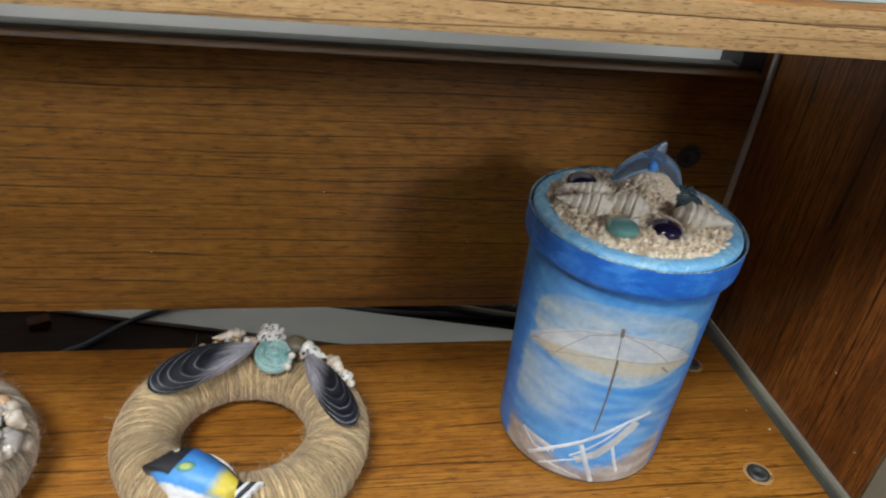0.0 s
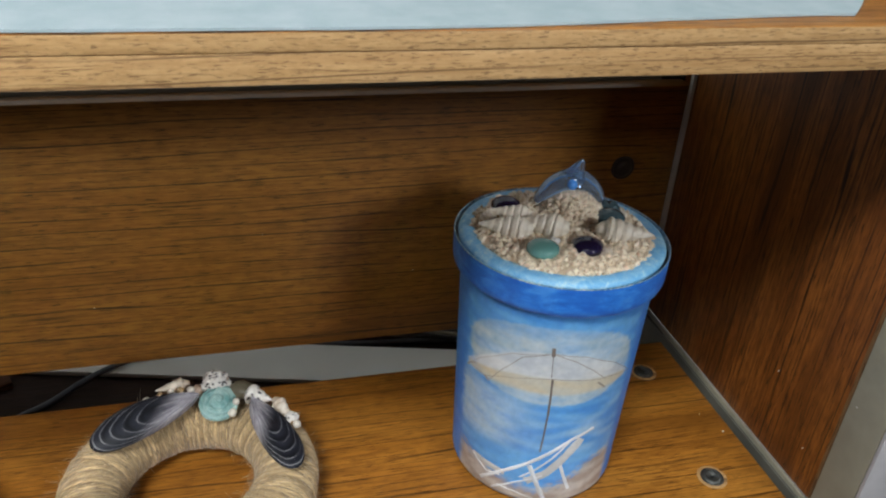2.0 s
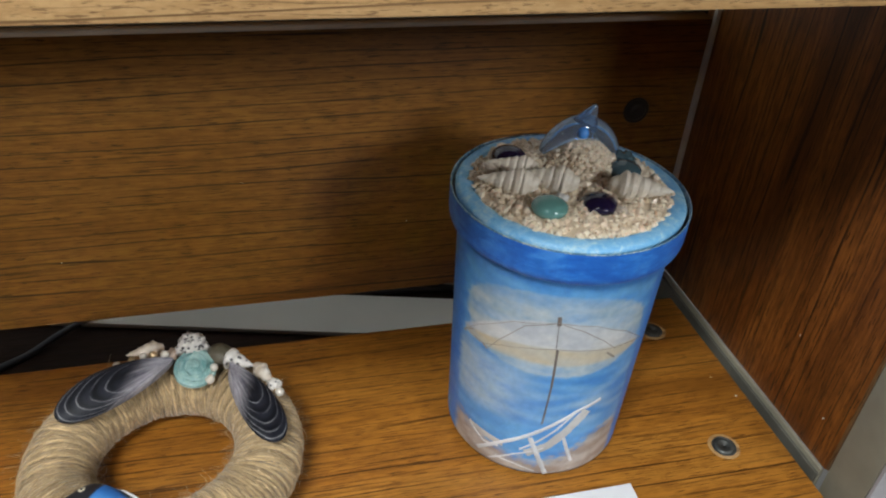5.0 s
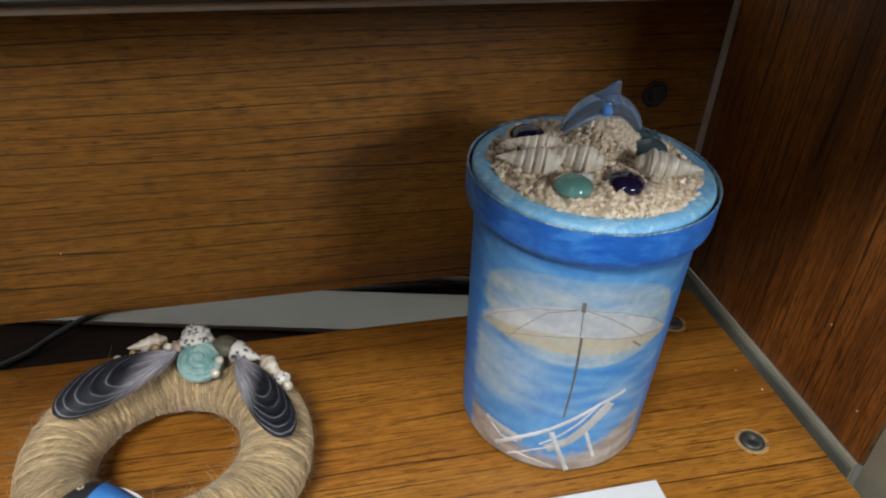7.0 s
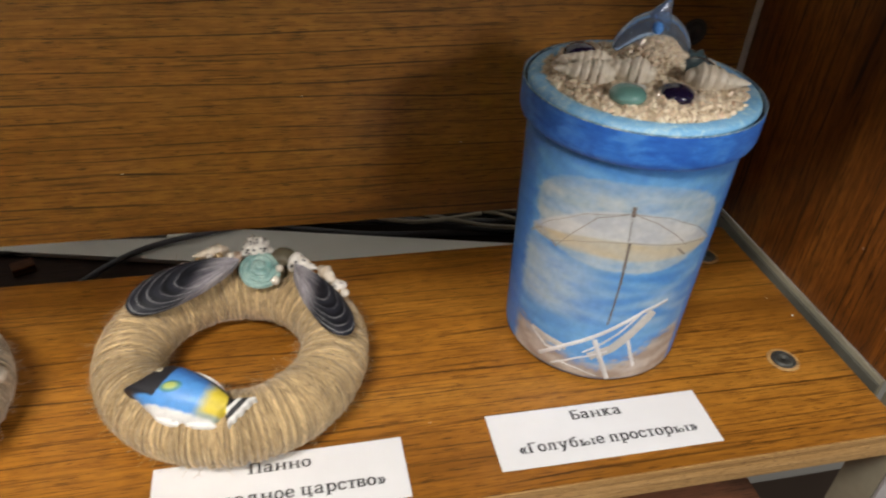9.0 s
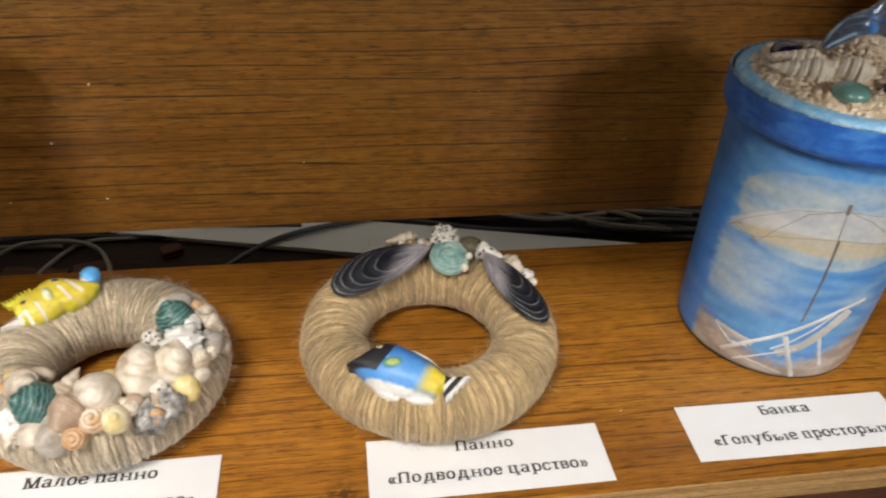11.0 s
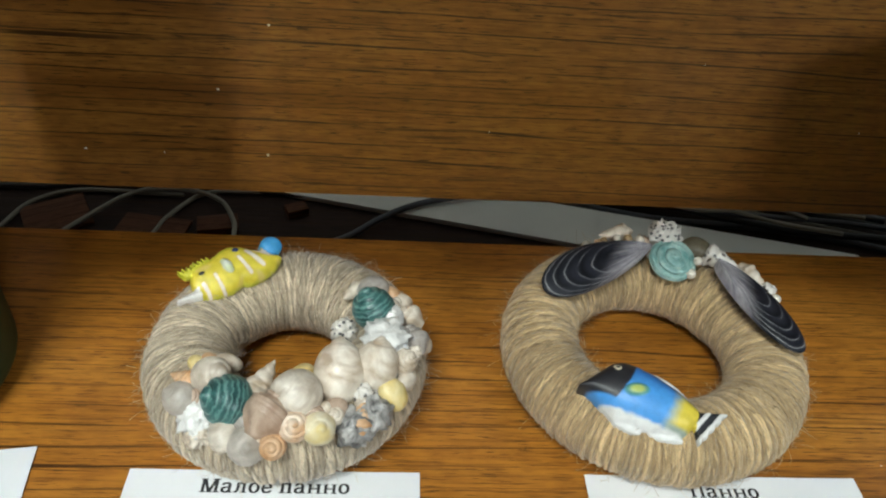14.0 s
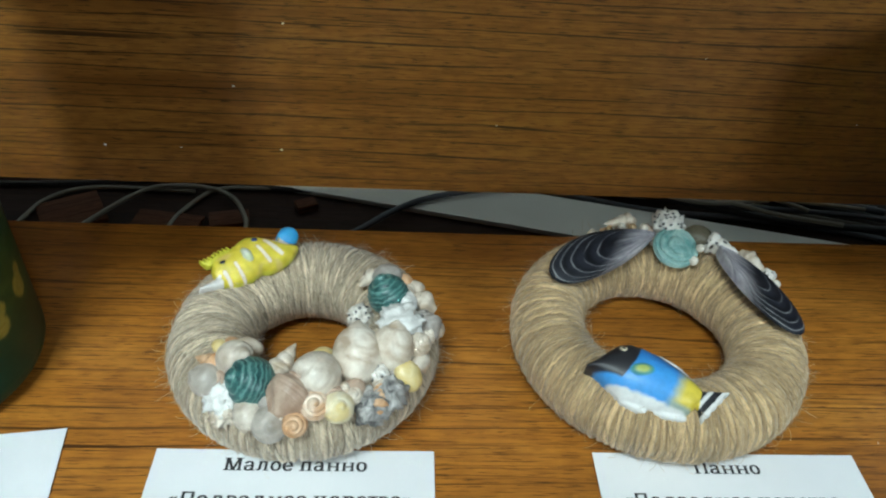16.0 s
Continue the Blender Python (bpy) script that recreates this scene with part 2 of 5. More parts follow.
def smooth_path(pts, steps=8):
    """Catmull-Rom through points."""
    pts = [Vector(p) for p in pts]
    out = []
    for i in range(len(pts) - 1):
        p0, p1, p2, p3 = pts[max(0, i - 1)], pts[i], pts[i + 1], pts[min(len(pts) - 1, i + 2)]
        for k in range(steps):
            t = k / steps
            out.append(0.5 * (2 * p1 + (p2 - p0) * t + (2 * p0 - 5 * p1 + 4 * p2 - p3) * t * t + (3 * p1 - p0 - 3 * p2 + p3) * t ** 3))
    out.append(pts[-1])
    return out


# ---- the room that closes the place ----
def structure(name, dims, material, label):
    ob = boxed(name, dims, material, None, label, 0.0)
    return tagged(ob, label, name.split("_")[0], kind="structure")


# all but the north wall are unseen, coloured dark to cut bounced light
structure("floor", (-2.6, 2.6, -4.4, 0.5, -1.1, -1.0), M_LINO, "unseen brown linoleum floor, darkened to cut bounced light")
structure("ceiling", (-2.6, 2.6, -4.4, 0.5, 1.95, 2.05), M_CEIL, "unseen ceiling, coloured dark to cut bounced light")
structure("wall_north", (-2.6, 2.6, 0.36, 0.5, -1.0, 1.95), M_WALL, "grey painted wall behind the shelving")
structure("wall_south", (-2.6, 2.6, -4.4, -4.3, -1.0, 1.95), M_ROOM, "unseen wall, coloured dark to cut bounced light")
structure("wall_west", (-2.7, -2.6, -4.4, 0.5, -1.0, 1.95), M_ROOM, "unseen wall, coloured dark to cut bounced light")
structure("wall_east", (2.6, 2.7, -4.4, 0.5, -1.0, 1.95), M_ROOM, "unseen wall, coloured dark to cut bounced light")

# ---- the shelving unit ----
X0, X1 = -0.62, 0.559
FRONT, REAR = -0.2508, -0.0471


def shelf_board(name, z0, z1, y0, y1, top, label):
    board = thing(name, label, "shelf")
    boxed("board", (X0, X1, y0 + 0.0012, y1, z0, z1), top, board, "", 0.0006)
    split = z1 - 0.0062
    boxed("front_edging", (X0, X1, y0, y0 + 0.0010, split + 0.0003, z1 - 0.0003), M_EDGE, board, "pale worn veneer edging", 0.0003)
    boxed("front_edging", (X0, X1, y0 + 0.0001, y0 + 0.0010, z0 + 0.0003, split), M_EDGE, board, "pale worn veneer edging", 0.0003)
    return board


shelf = shelf_board("shelf", -0.018, 0.0, FRONT, REAR, M_SHELF, "orange-brown teak veneer shelf board with pale edging")
shelf_board("upper_shelf", 0.2855, 0.3018, FRONT, REAR, M_SHELF, "teak veneer shelf board above with worn pale edging")
shelf_board("lower_shelf", -0.168, -0.150, FRONT, REAR, M_LOWER, "reddish brown shelf board below")
# ledge colour carries the shade of the gap behind the shelf
ledge = thing("ledge", "dark brown ledge behind the shelving, shade put into its colour", "ledge")
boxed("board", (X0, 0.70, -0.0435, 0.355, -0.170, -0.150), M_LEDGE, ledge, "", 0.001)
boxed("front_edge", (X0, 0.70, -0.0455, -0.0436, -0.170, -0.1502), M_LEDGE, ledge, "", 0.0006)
back = thing("back_panel", "brown teak veneer back panel with black screw cap", "panel")
boxed("panel", (X0, 0.5672, 0.0, 0.016, -0.0013, 0.1998), M_BACK, back, "", 0.0006)


def screw(parent, x, y, z, r, flat, name="screw_cap"):
    """Recessed round connector with a worn rim and a socket."""
    bm = lathe(bmesh.new(), [(r * 1.12, 0.0002), (r * 1.10, 0.0006), (r * 1.0, 0.0007), (r * 0.97, 0.0002), (r * 0.9, 0.0001), (r * 0.86, 0.0010), (r * 0.55, 0.0013), (r * 0.5, 0.0006), (r * 0.18, 0.0006), (r * 0.15, 0.0002)], 40)
    if not flat:
        part("chipped_rim", lathe(bmesh.new(), [(r * 1.44, 0.00005), (r * 1.38, 0.00025), (r * 1.10, 0.00025), (r * 1.06, 0.0001)], 40, False), M_EDGE, parent, "pale chipped wood ring", at=pose(x, y, z))
    return part(name, bm, M_DARK if flat else M_SCREW, parent, "", at=pose(x, y, z, 90 if flat else 0, 0, 0))


screw(shelf, 0.5215, -0.1876, 0.0, 0.0067, False)
screw(shelf, 0.5266, -0.0808, 0.0, 0.0067, False)
screw(back, 0.5228, -0.0002, 0.1363, 0.0086, True)

side = thing("side_frame", "grey steel side frame with brown veneer panel", "frame")
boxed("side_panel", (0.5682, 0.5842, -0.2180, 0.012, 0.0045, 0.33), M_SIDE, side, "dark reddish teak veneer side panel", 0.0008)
boxed("panel_edging", (0.5677, 0.5842, -0.2200, -0.2182, 0.0062, 0.33), M_STRIP, side, "worn brown veneer strip along the panel edge", 0.0003)
boxed("post", (0.5680, 0.5905, -0.2462, -0.2203, -0.9, 0.8), M_GREY, side, "olive grey enamelled steel post", 0.0012)
boxed("post_front", (0.5683, 0.5902, -0.2486, -0.2464, -0.9, 0.8), M_STEEL, side, "scratched grey steel front face", 0.0006)
boxed("bottom_trim", (0.5630, 0.5654, -0.2178, -0.0042, -0.030, 0.0022), M_OLIVE, side, "grey metal trim strip", 0.0008)
boxed("trim_lip", (0.5656, 0.5681, -0.2178, -0.0042, -0.030, 0.0046), M_GREY, side, "raised lip of the trim strip", 0.0008)
# added dark sheet stands in for the darkness of the next bay
boxed("bay_shade_sheet", (0.5915, 0.80, -0.2440, -0.2300, -0.9, 0.8), M_LEDGE, side, "added nearly black sheet for the unlit bay beyond the post", 0.001)
# trim ends early at the bottom: its shaded lower part is left out
boxed("corner_trim", (0.5652, 0.5681, -0.004, 0.0, 0.040, 0.30), M_TRIM, side, "thin grey vertical trim", 0.0004)
boxed("rear_post", (0.552, 0.5795, 0.0165, 0.045, -0.9, 0.8), M_DARK, side, "", 0.0012)
boxed("cross_rail", (X0, 0.5515, 0.0165, 0.03, 0.185, 0.2028), M_OLIVE, side, "dark steel rail behind the panel", 0.001)


# ---- shells and other small shapes; each stands on z = 0 ----
def clamp(x, a=0.0, b=1.0):
    return a if x < a else b if x > b else x


def ease(a, b, x):
    t = clamp((x - a) / (b - a))
    return t * t * (3 - 2 * t)


def blend(a, b, t):
    return tuple(p + (q - p) * t for p, q in zip(a, b))


def fuzz(x, y, z, scale):
    return noise.noise((x * scale, y * scale, z * scale))


def grid(bm, rows):
    """Faces between rows of vertices."""
    for a, b in zip(rows, rows[1:]):
        for i in range(len(a) - 1):
            bm.faces.new((a[i], a[i + 1], b[i + 1], b[i]))


def spire(length, radius, whorls=6, ribs=0, n=48, m=20, cords=0):
    """Pointed spiral shell lying along x, its tip at +x."""
    bm = bmesh.new()
    rows = []
    for i in range(n + 1):
        u = i / n
        env = min(1.0, 0.35 + 2.6 * u) if u < 0.25 else ((1 - u) / 0.75) ** 0.85 * 0.97 + 0.03
        row = []
        for k in range(m):
            v = 2 * math.pi * k / m
            phase = (u * whorls + v / (2 * math.pi)) % 1.0
            bulge = 0.83 + 0.18 * math.sin(math.pi * phase) ** 0.7
            r = radius * env * bulge * (1 + (0.05 * math.cos(ribs * v) if ribs else 0) + (0.020 * math.cos(2 * math.pi * cords * u + v) if cords else 0))
            row.append(bm.verts.new((length * (u - 0.45), r * math.cos(v), radius * 0.75 + r * math.sin(v))))
        rows.append(row)
    for a, b in zip(rows, rows[1:]):
        for k in range(m):
            j = (k + 1) % m
            bm.faces.new((a[k], a[j], b[j], b[k]))
    bm.faces.new(rows[0][::-1])
    bm.faces.new(rows[-1])
    return bm


def turban(radius, long=1.1, groove=0.10, pitch=0.50, ribs=46, seed=0.0, span=1.5):
    """Turban shell: one swelling body whorl and a low spire at +z, parted by a spiral seam; rests on its side where it is tilted."""
    bm = bmesh.new()
    n, m = 56, 44
    rows = []
    for i in range(n + 1):
        th = math.pi * i / n
        row = []
        for k in range(m):
            ph = 2 * math.pi * k / m
            q = (th / pitch - ph / (2 * math.pi)) % 1.0
            seam = groove * (math.exp(-(min(q, 1 - q) / 0.16) ** 2) - 0.35 * math.sin(math.pi * q)) * ease(span, span * 0.7, th) * ease(0.0, 0.25, th)
            r = 1 - seam + 0.005 * math.sin(ribs * th) + 0.035 * fuzz(math.sin(th) * math.cos(ph) + seed, math.sin(th) * math.sin(ph), math.cos(th), 1.8)
            point = 1 + 0.16 * ease(0.5, 0.0, th)
            row.append(bm.verts.new((radius * r * math.sin(th) * math.cos(ph), radius * r * math.sin(th) * math.sin(ph), radius * (r * math.cos(th) * long * point + 0.75))))
        rows.append(row)
    for a, b in zip(rows, rows[1:]):
        for k in range(m):
            j = (k + 1) % m
            bm.faces.new((a[k], b[k], b[j], a[j]))
    bmesh.ops.remove_doubles(bm, verts=bm.verts, dist=radius * 0.004)
    return bm


def moon(radius, long=1.0, tall=0.85, seed=0):
    """Round moon-snail shell: one large whorl with a small low spire at +x, +z."""
    bm = bmesh.new()
    n, m = 18, 28
    rows = []
    for i in range(n + 1):
        th = math.pi * i / n
        row = []
        for k in range(m):
            ph = 2 * math.pi * k / m
            p = Vector((math.sin(th) * math.cos(ph) * long, math.sin(th) * math.sin(ph), math.cos(th) * tall))
            swirl = math.atan2(p.y, p.x - 0.45 * long) / (2 * math.pi) + 0.9 * math.hypot(p.y, p.x - 0.45 * long)
            groove = 0.05 * math.exp(-((((swirl * 2.0) % 1.0) - 0.5) / 0.12) ** 2) * ease(0.75, 0.1, math.hypot(p.y, p.x - 0.45 * long))
            p *= 1 - groove + 0.05 * fuzz(p.x + seed, p.y, p.z, 1.7)
            row.append(bm.verts.new(p * radius + Vector((0, 0, radius * 0.55))))
        rows.append(row)
    for a, b in zip(rows, rows[1:]):
        for k in range(m):
            j = (k + 1) % m
            bm.faces.new((a[k], a[j], b[j], b[k]))
    bmesh.ops.remove_doubles(bm, verts=bm.verts, dist=radius * 0.004)
    return bm


def whelk(length, radius, seed=0, n=46, m=30):
    """Stout whelk lying along x: low stepped spire at +x, one big body whorl with a shoulder, narrow canal and lip at -x."""
    bm = bmesh.new()
    rows = []
    for i in range(n + 1):
        u = i / n
        row = []
        for k in range(m):
            v = 2 * math.pi * k / m
            w = u + 0.11 * (v / (2 * math.pi))
            if w < 0.62:
                env = 0.18 + 0.82 * ease(-0.02, 0.50, w)
            else:
                q = (w - 0.62) / 0.49
                step = math.floor(q * 3.2)
                env = max(0.03, (1 - q) * 0.80 + 0.17 * (1 - ((q * 3.2) - step)))
            lip = 1 + 0.16 * math.exp(-((v - 5.6) / 0.35) ** 2) * ease(0.62, 0.3, u)
            r = radius * env * lip * (1 + 0.035 * fuzz(math.cos(v) + seed, math.sin(v), u * 3, 2.2) + 0.014 * math.sin(u * 75))
            row.append(bm.verts.new((length * (u - 0.5), r * math.cos(v), radius * 0.62 + r * math.sin(v) * 0.9)))
        rows.append(row)
    for a, b in zip(rows, rows[1:]):
        for k in range(m):
            j = (k + 1) % m
            bm.faces.new((a[k], a[j], b[j], b[k]))
    bm.faces.new(rows[0][::-1])
    bm.faces.new(rows[-1])
    return bm


def clam(radius, long=1.0, tall=0.5, waves=7, seed=0):
    """Single domed valve with growth rings, hinge at -x."""
    bm = bmesh.new()
    n, m = 16, 32
    rows = []
    for i in range(n + 1):
        u = i / n
        row = []
        for k in range(m):
            a = 2 * math.pi * k / m
            edge = radius * (1 + 0.06 * math.cos(a) + 0.03 * fuzz(math.cos(a) + seed, math.sin(a), 0, 2))
            x, y = edge * u * math.cos(a) * long - radius * 0.25 * (1 - u), edge * u * math.sin(a)
            z = radius * tall * (1 - u ** 2.2) + radius * 0.018 * math.sin(u * waves * 2 * math.pi)
            row.append(bm.verts.new((x, y, z)))
        rows.append(row)
    for a, b in zip(rows, rows[1:]):
        for k in range(m):
            j = (k + 1) % m
            bm.faces.new((a[k], b[k], b[j], a[j]))
    bmesh.ops.remove_doubles(bm, verts=bm.verts, dist=radius * 0.003)
    return bm


def chunk(size, seed, rough=0.35, flat=0.7):
    """Rough pebble, coral or barnacle lump."""
    bm = bmesh.new()
    bmesh.ops.create_icosphere(bm, subdivisions=4, radius=size)
    for v in bm.verts:
        d = v.co.normalized()
        k = 1 + rough * fuzz(d.x + seed, d.y, d.z, 2.2) + rough * 0.7 * fuzz(d.x, d.y + seed, d.z, 6.0) - rough * 0.5 * max(0, fuzz(d.x, d.y, d.z + seed, 9))
        v.co = Vector((d.x * k, d.y * k, d.z * k * flat)) * size + Vector((0, 0, size * flat * 0.6))
    return bm


def ball(radius, squash=1.0, sub=3):
    bm = bmesh.new()
    bmesh.ops.create_icosphere(bm, subdivisions=sub, radius=radius)
    for v in bm.verts:
        v.co.z = v.co.z * squash + radius * squash * 0.7
    return bm


def mussel(length, width, height, mirror=1):
    """Mussel valve: nested growth lines that all start at the pointed umbo (x = 0), broad rounded end, with its own pigment."""
    bm = bmesh.new()
    n, m = 130, 72
    tone = bm.verts.layers.float_color.new("pigment")
    rings = [0.58, 0.71, 0.82, 0.91, 0.975]
    rows = []
    for i in range(n + 1):
        s = (i / n) ** 0.8
        row = []
        for k in range(m + 1):
            f = 2 * math.pi * k / m
            x = length * (1 - math.cos(f)) / 2
            y = width * 0.60 * math.sin(f) * math.sin(f / 2) ** 0.55 + mirror * width * 0.10 * math.sin(math.pi * x / length)
            wob = s + 0.012 * fuzz(math.cos(f), math.sin(f), s, 2.5)
            near = min(abs(wob - g) for g in rings)
            step = sum(0.035 * ease(g + 0.02, g - 0.004, wob) for g in rings)
            z = height * (max(0.0, 1 - s ** 2.6) ** 0.62) * (0.62 + 0.5 * s) * (0.80 + step) + 0.0004
            v = bm.verts.new((s * x, s * y, z))
            side = mirror * s * y / width
            dark = blend((0.004, 0.004, 0.006), (0.016, 0.017, 0.024), clamp(0.5 + 0.9 * fuzz(x * 60, y * 60, s * 14, 1.0)))
            c = blend(dark, (0.46, 0.46, 0.46), 0.85 * ease(0.0055, 0.0012, near) * ease(0.40, 0.52, s) * clamp(0.55 + 1.3 * fuzz(f * 1.3, s * 9, 2.0, 1.0)))
            c = blend(c, (0.04, 0.042, 0.055), 0.25 * ease(0.03, 0.008, near) * ease(0.3, 0.5, s))
            pale = blend((0.17, 0.16, 0.20), (0.50, 0.47, 0.48), clamp(0.5 + 0.9 * fuzz(f * 9, s * 1.2, 0, 1.0) + 0.3 * fuzz(f * 2, s * 9, 4, 1.0)))
            c = blend(c, pale, 0.88 * ease(0.50, 0.16, s * x / length + 0.55 * side + 0.07 * fuzz(f * 8, s * 2, 1, 1.0)))
            v[tone] = (*c, 1)
            row.append(v)
        rows.append(row)
    grid(bm, rows)
    bmesh.ops.remove_doubles(bm, verts=bm.verts, dist=0.00003)
    return bm


def shell_mat(name, a, b, stripe=None, scale=170.0, rough=0.42, bands=None):
    """Shell lime: two tones in soft cloudy bands, optional spots or bands."""
    m = Nodes(name)
    n = m.noise(m.coords(), scale, 5, 0.6, 0.6)
    w = m.noise(m.coords((1, 1, 1.6)), scale * 0.40, 4, 0.55, 0.8)
    body = m.mix(m.ramp(w, [(0.34, 0.0), (0.66, 1.0)]), a, b)
    body = m.mix(m.ramp(n, [(0.30, 0.30), (0.55, 0.0)]), body, tuple(c * 0.55 for c in a))
    if stripe:
        s = m.add("TexVoronoi", Vector=m.coords(), Scale=scale * 3.2).outputs["Distance"]
        body = m.mix(m.ramp(s, [(0.26, 0.92), (0.40, 0.0)]), body, stripe)
    if bands:
        wave = m.add("TexWave", Vector=m.coords(), Scale=150.0, Distortion=5.0, Detail=4.0, Detail_Scale=2.2, Detail_Roughness=0.65)
        wave.wave_type, wave.bands_direction = "BANDS", "Z"
        body = m.mix(m.ramp(wave.outputs["Fac"], [(0.50, 0.0), (0.95, 0.65)]), body, bands)
    m.bump(n, 0.0004, 0.5)
    return m.set(body, rough, Coat_Weight=0.12, Coat_Roughness=0.3)


SH_BEIGE = shell_mat("beige_shell", (0.43, 0.36, 0.28), (0.79, 0.73, 0.63))
SH_CREAM = shell_mat("cream_shell", (0.47, 0.37, 0.26), (0.87, 0.81, 0.71))
SH_GREY = shell_mat("grey_shell", (0.30, 0.27, 0.24), (0.48, 0.44, 0.40))
SH_BROWN = shell_mat("brown_shell", (0.33, 0.22, 0.15), (0.56, 0.44, 0.34))
SH_ASH = shell_mat("ash_shell", (0.36, 0.32, 0.27), (0.58, 0.53, 0.47))
SH_PEACH = shell_mat("peach_shell", (0.58, 0.36, 0.20), (0.86, 0.78, 0.66))
SH_PALE = shell_mat("pale_yellow_shell", (0.76, 0.62, 0.28), (0.88, 0.84, 0.72))
SH_WHITE = shell_mat("white_coral", (0.70, 0.69, 0.66), (0.86, 0.85, 0.82))
SH_YELLOW = shell_mat("yellow_shell", (0.72, 0.55, 0.18), (0.80, 0.70, 0.42))
SH_ORANGE = shell_mat("orange_shell", (0.52, 0.28, 0.12), (0.72, 0.52, 0.34))
SH_TEAL = shell_mat("teal_shell", (0.008, 0.040, 0.042), (0.055, 0.15, 0.14), None, 420, 0.38, (0.16, 0.30, 0.27))
SH_TURQ = shell_mat("turquoise_shell", (0.10, 0.25, 0.24), (0.40, 0.54, 0.49), None, 300)
SH_SPOT = shell_mat("spotted_shell", (0.70, 0.66, 0.60), (0.80, 0.76, 0.70), (0.03, 0.028, 0.03), 110)
SH_SLATE = shell_mat("slate_shell", (0.075, 0.072, 0.072), (0.56, 0.54, 0.51), None, 330)
SH_OLIVE = shell_mat("olive_stone", (0.07, 0.06, 0.035), (0.14, 0.12, 0.08))
PEARL = plain("pearl_bead", (0.78, 0.72, 0.62), 0.18, 0.25, 0.05, 200, 0, 0.6)
GOLD = plain("gold_bead", (0.62, 0.45, 0.25), 0.22, 0.6, 0.1, 200, 0, 0.3)
MUSSEL = painted("mussel_shell", 0.45, 0.0, 0.30, 300, 0.16)
GLAZE = painted("painted_ceramic", 0.48, 0.12, 0.22, 260)


def jute(name, a, b):
    m = Nodes(name)
    n = m.noise(m.coords(), 1100, 4, 0.7)
    w = m.noise(m.coords(), 170, 5, 0.65)
    g = m.tree.nodes.new("ShaderNodeNewGeometry")
    body = m.mix(m.ramp(w, [(0.3, 0.0), (0.7, 1.0)]), a, b)
    body = m.mix(m.ramp(g.outputs["Random Per Island"], [(0.0, 0.72), (0.40, 0.0)]), body, tuple(c * 0.50 for c in a))
    body = m.mix(m.ramp(g.outputs["Random Per Island"], [(0.60, 0.0), (1.0, 0.90)]), body, tuple(min(1, c * 1.55) for c in b))
    body = m.mix(m.ramp(n, [(0.35, 0.35), (0.6, 0.0)]), body, tuple(c * 0.5 for c in a))
    m.bump(n, 0.0006, 0.7)
    return m.set(body, 0.72, Sheen_Weight=0.35)


JUTE_A = jute("golden_jute", (0.37, 0.252, 0.112), (0.53, 0.388, 0.200))
JUTE_B = jute("greyish_jute", (0.41, 0.325, 0.215), (0.58, 0.49, 0.355))


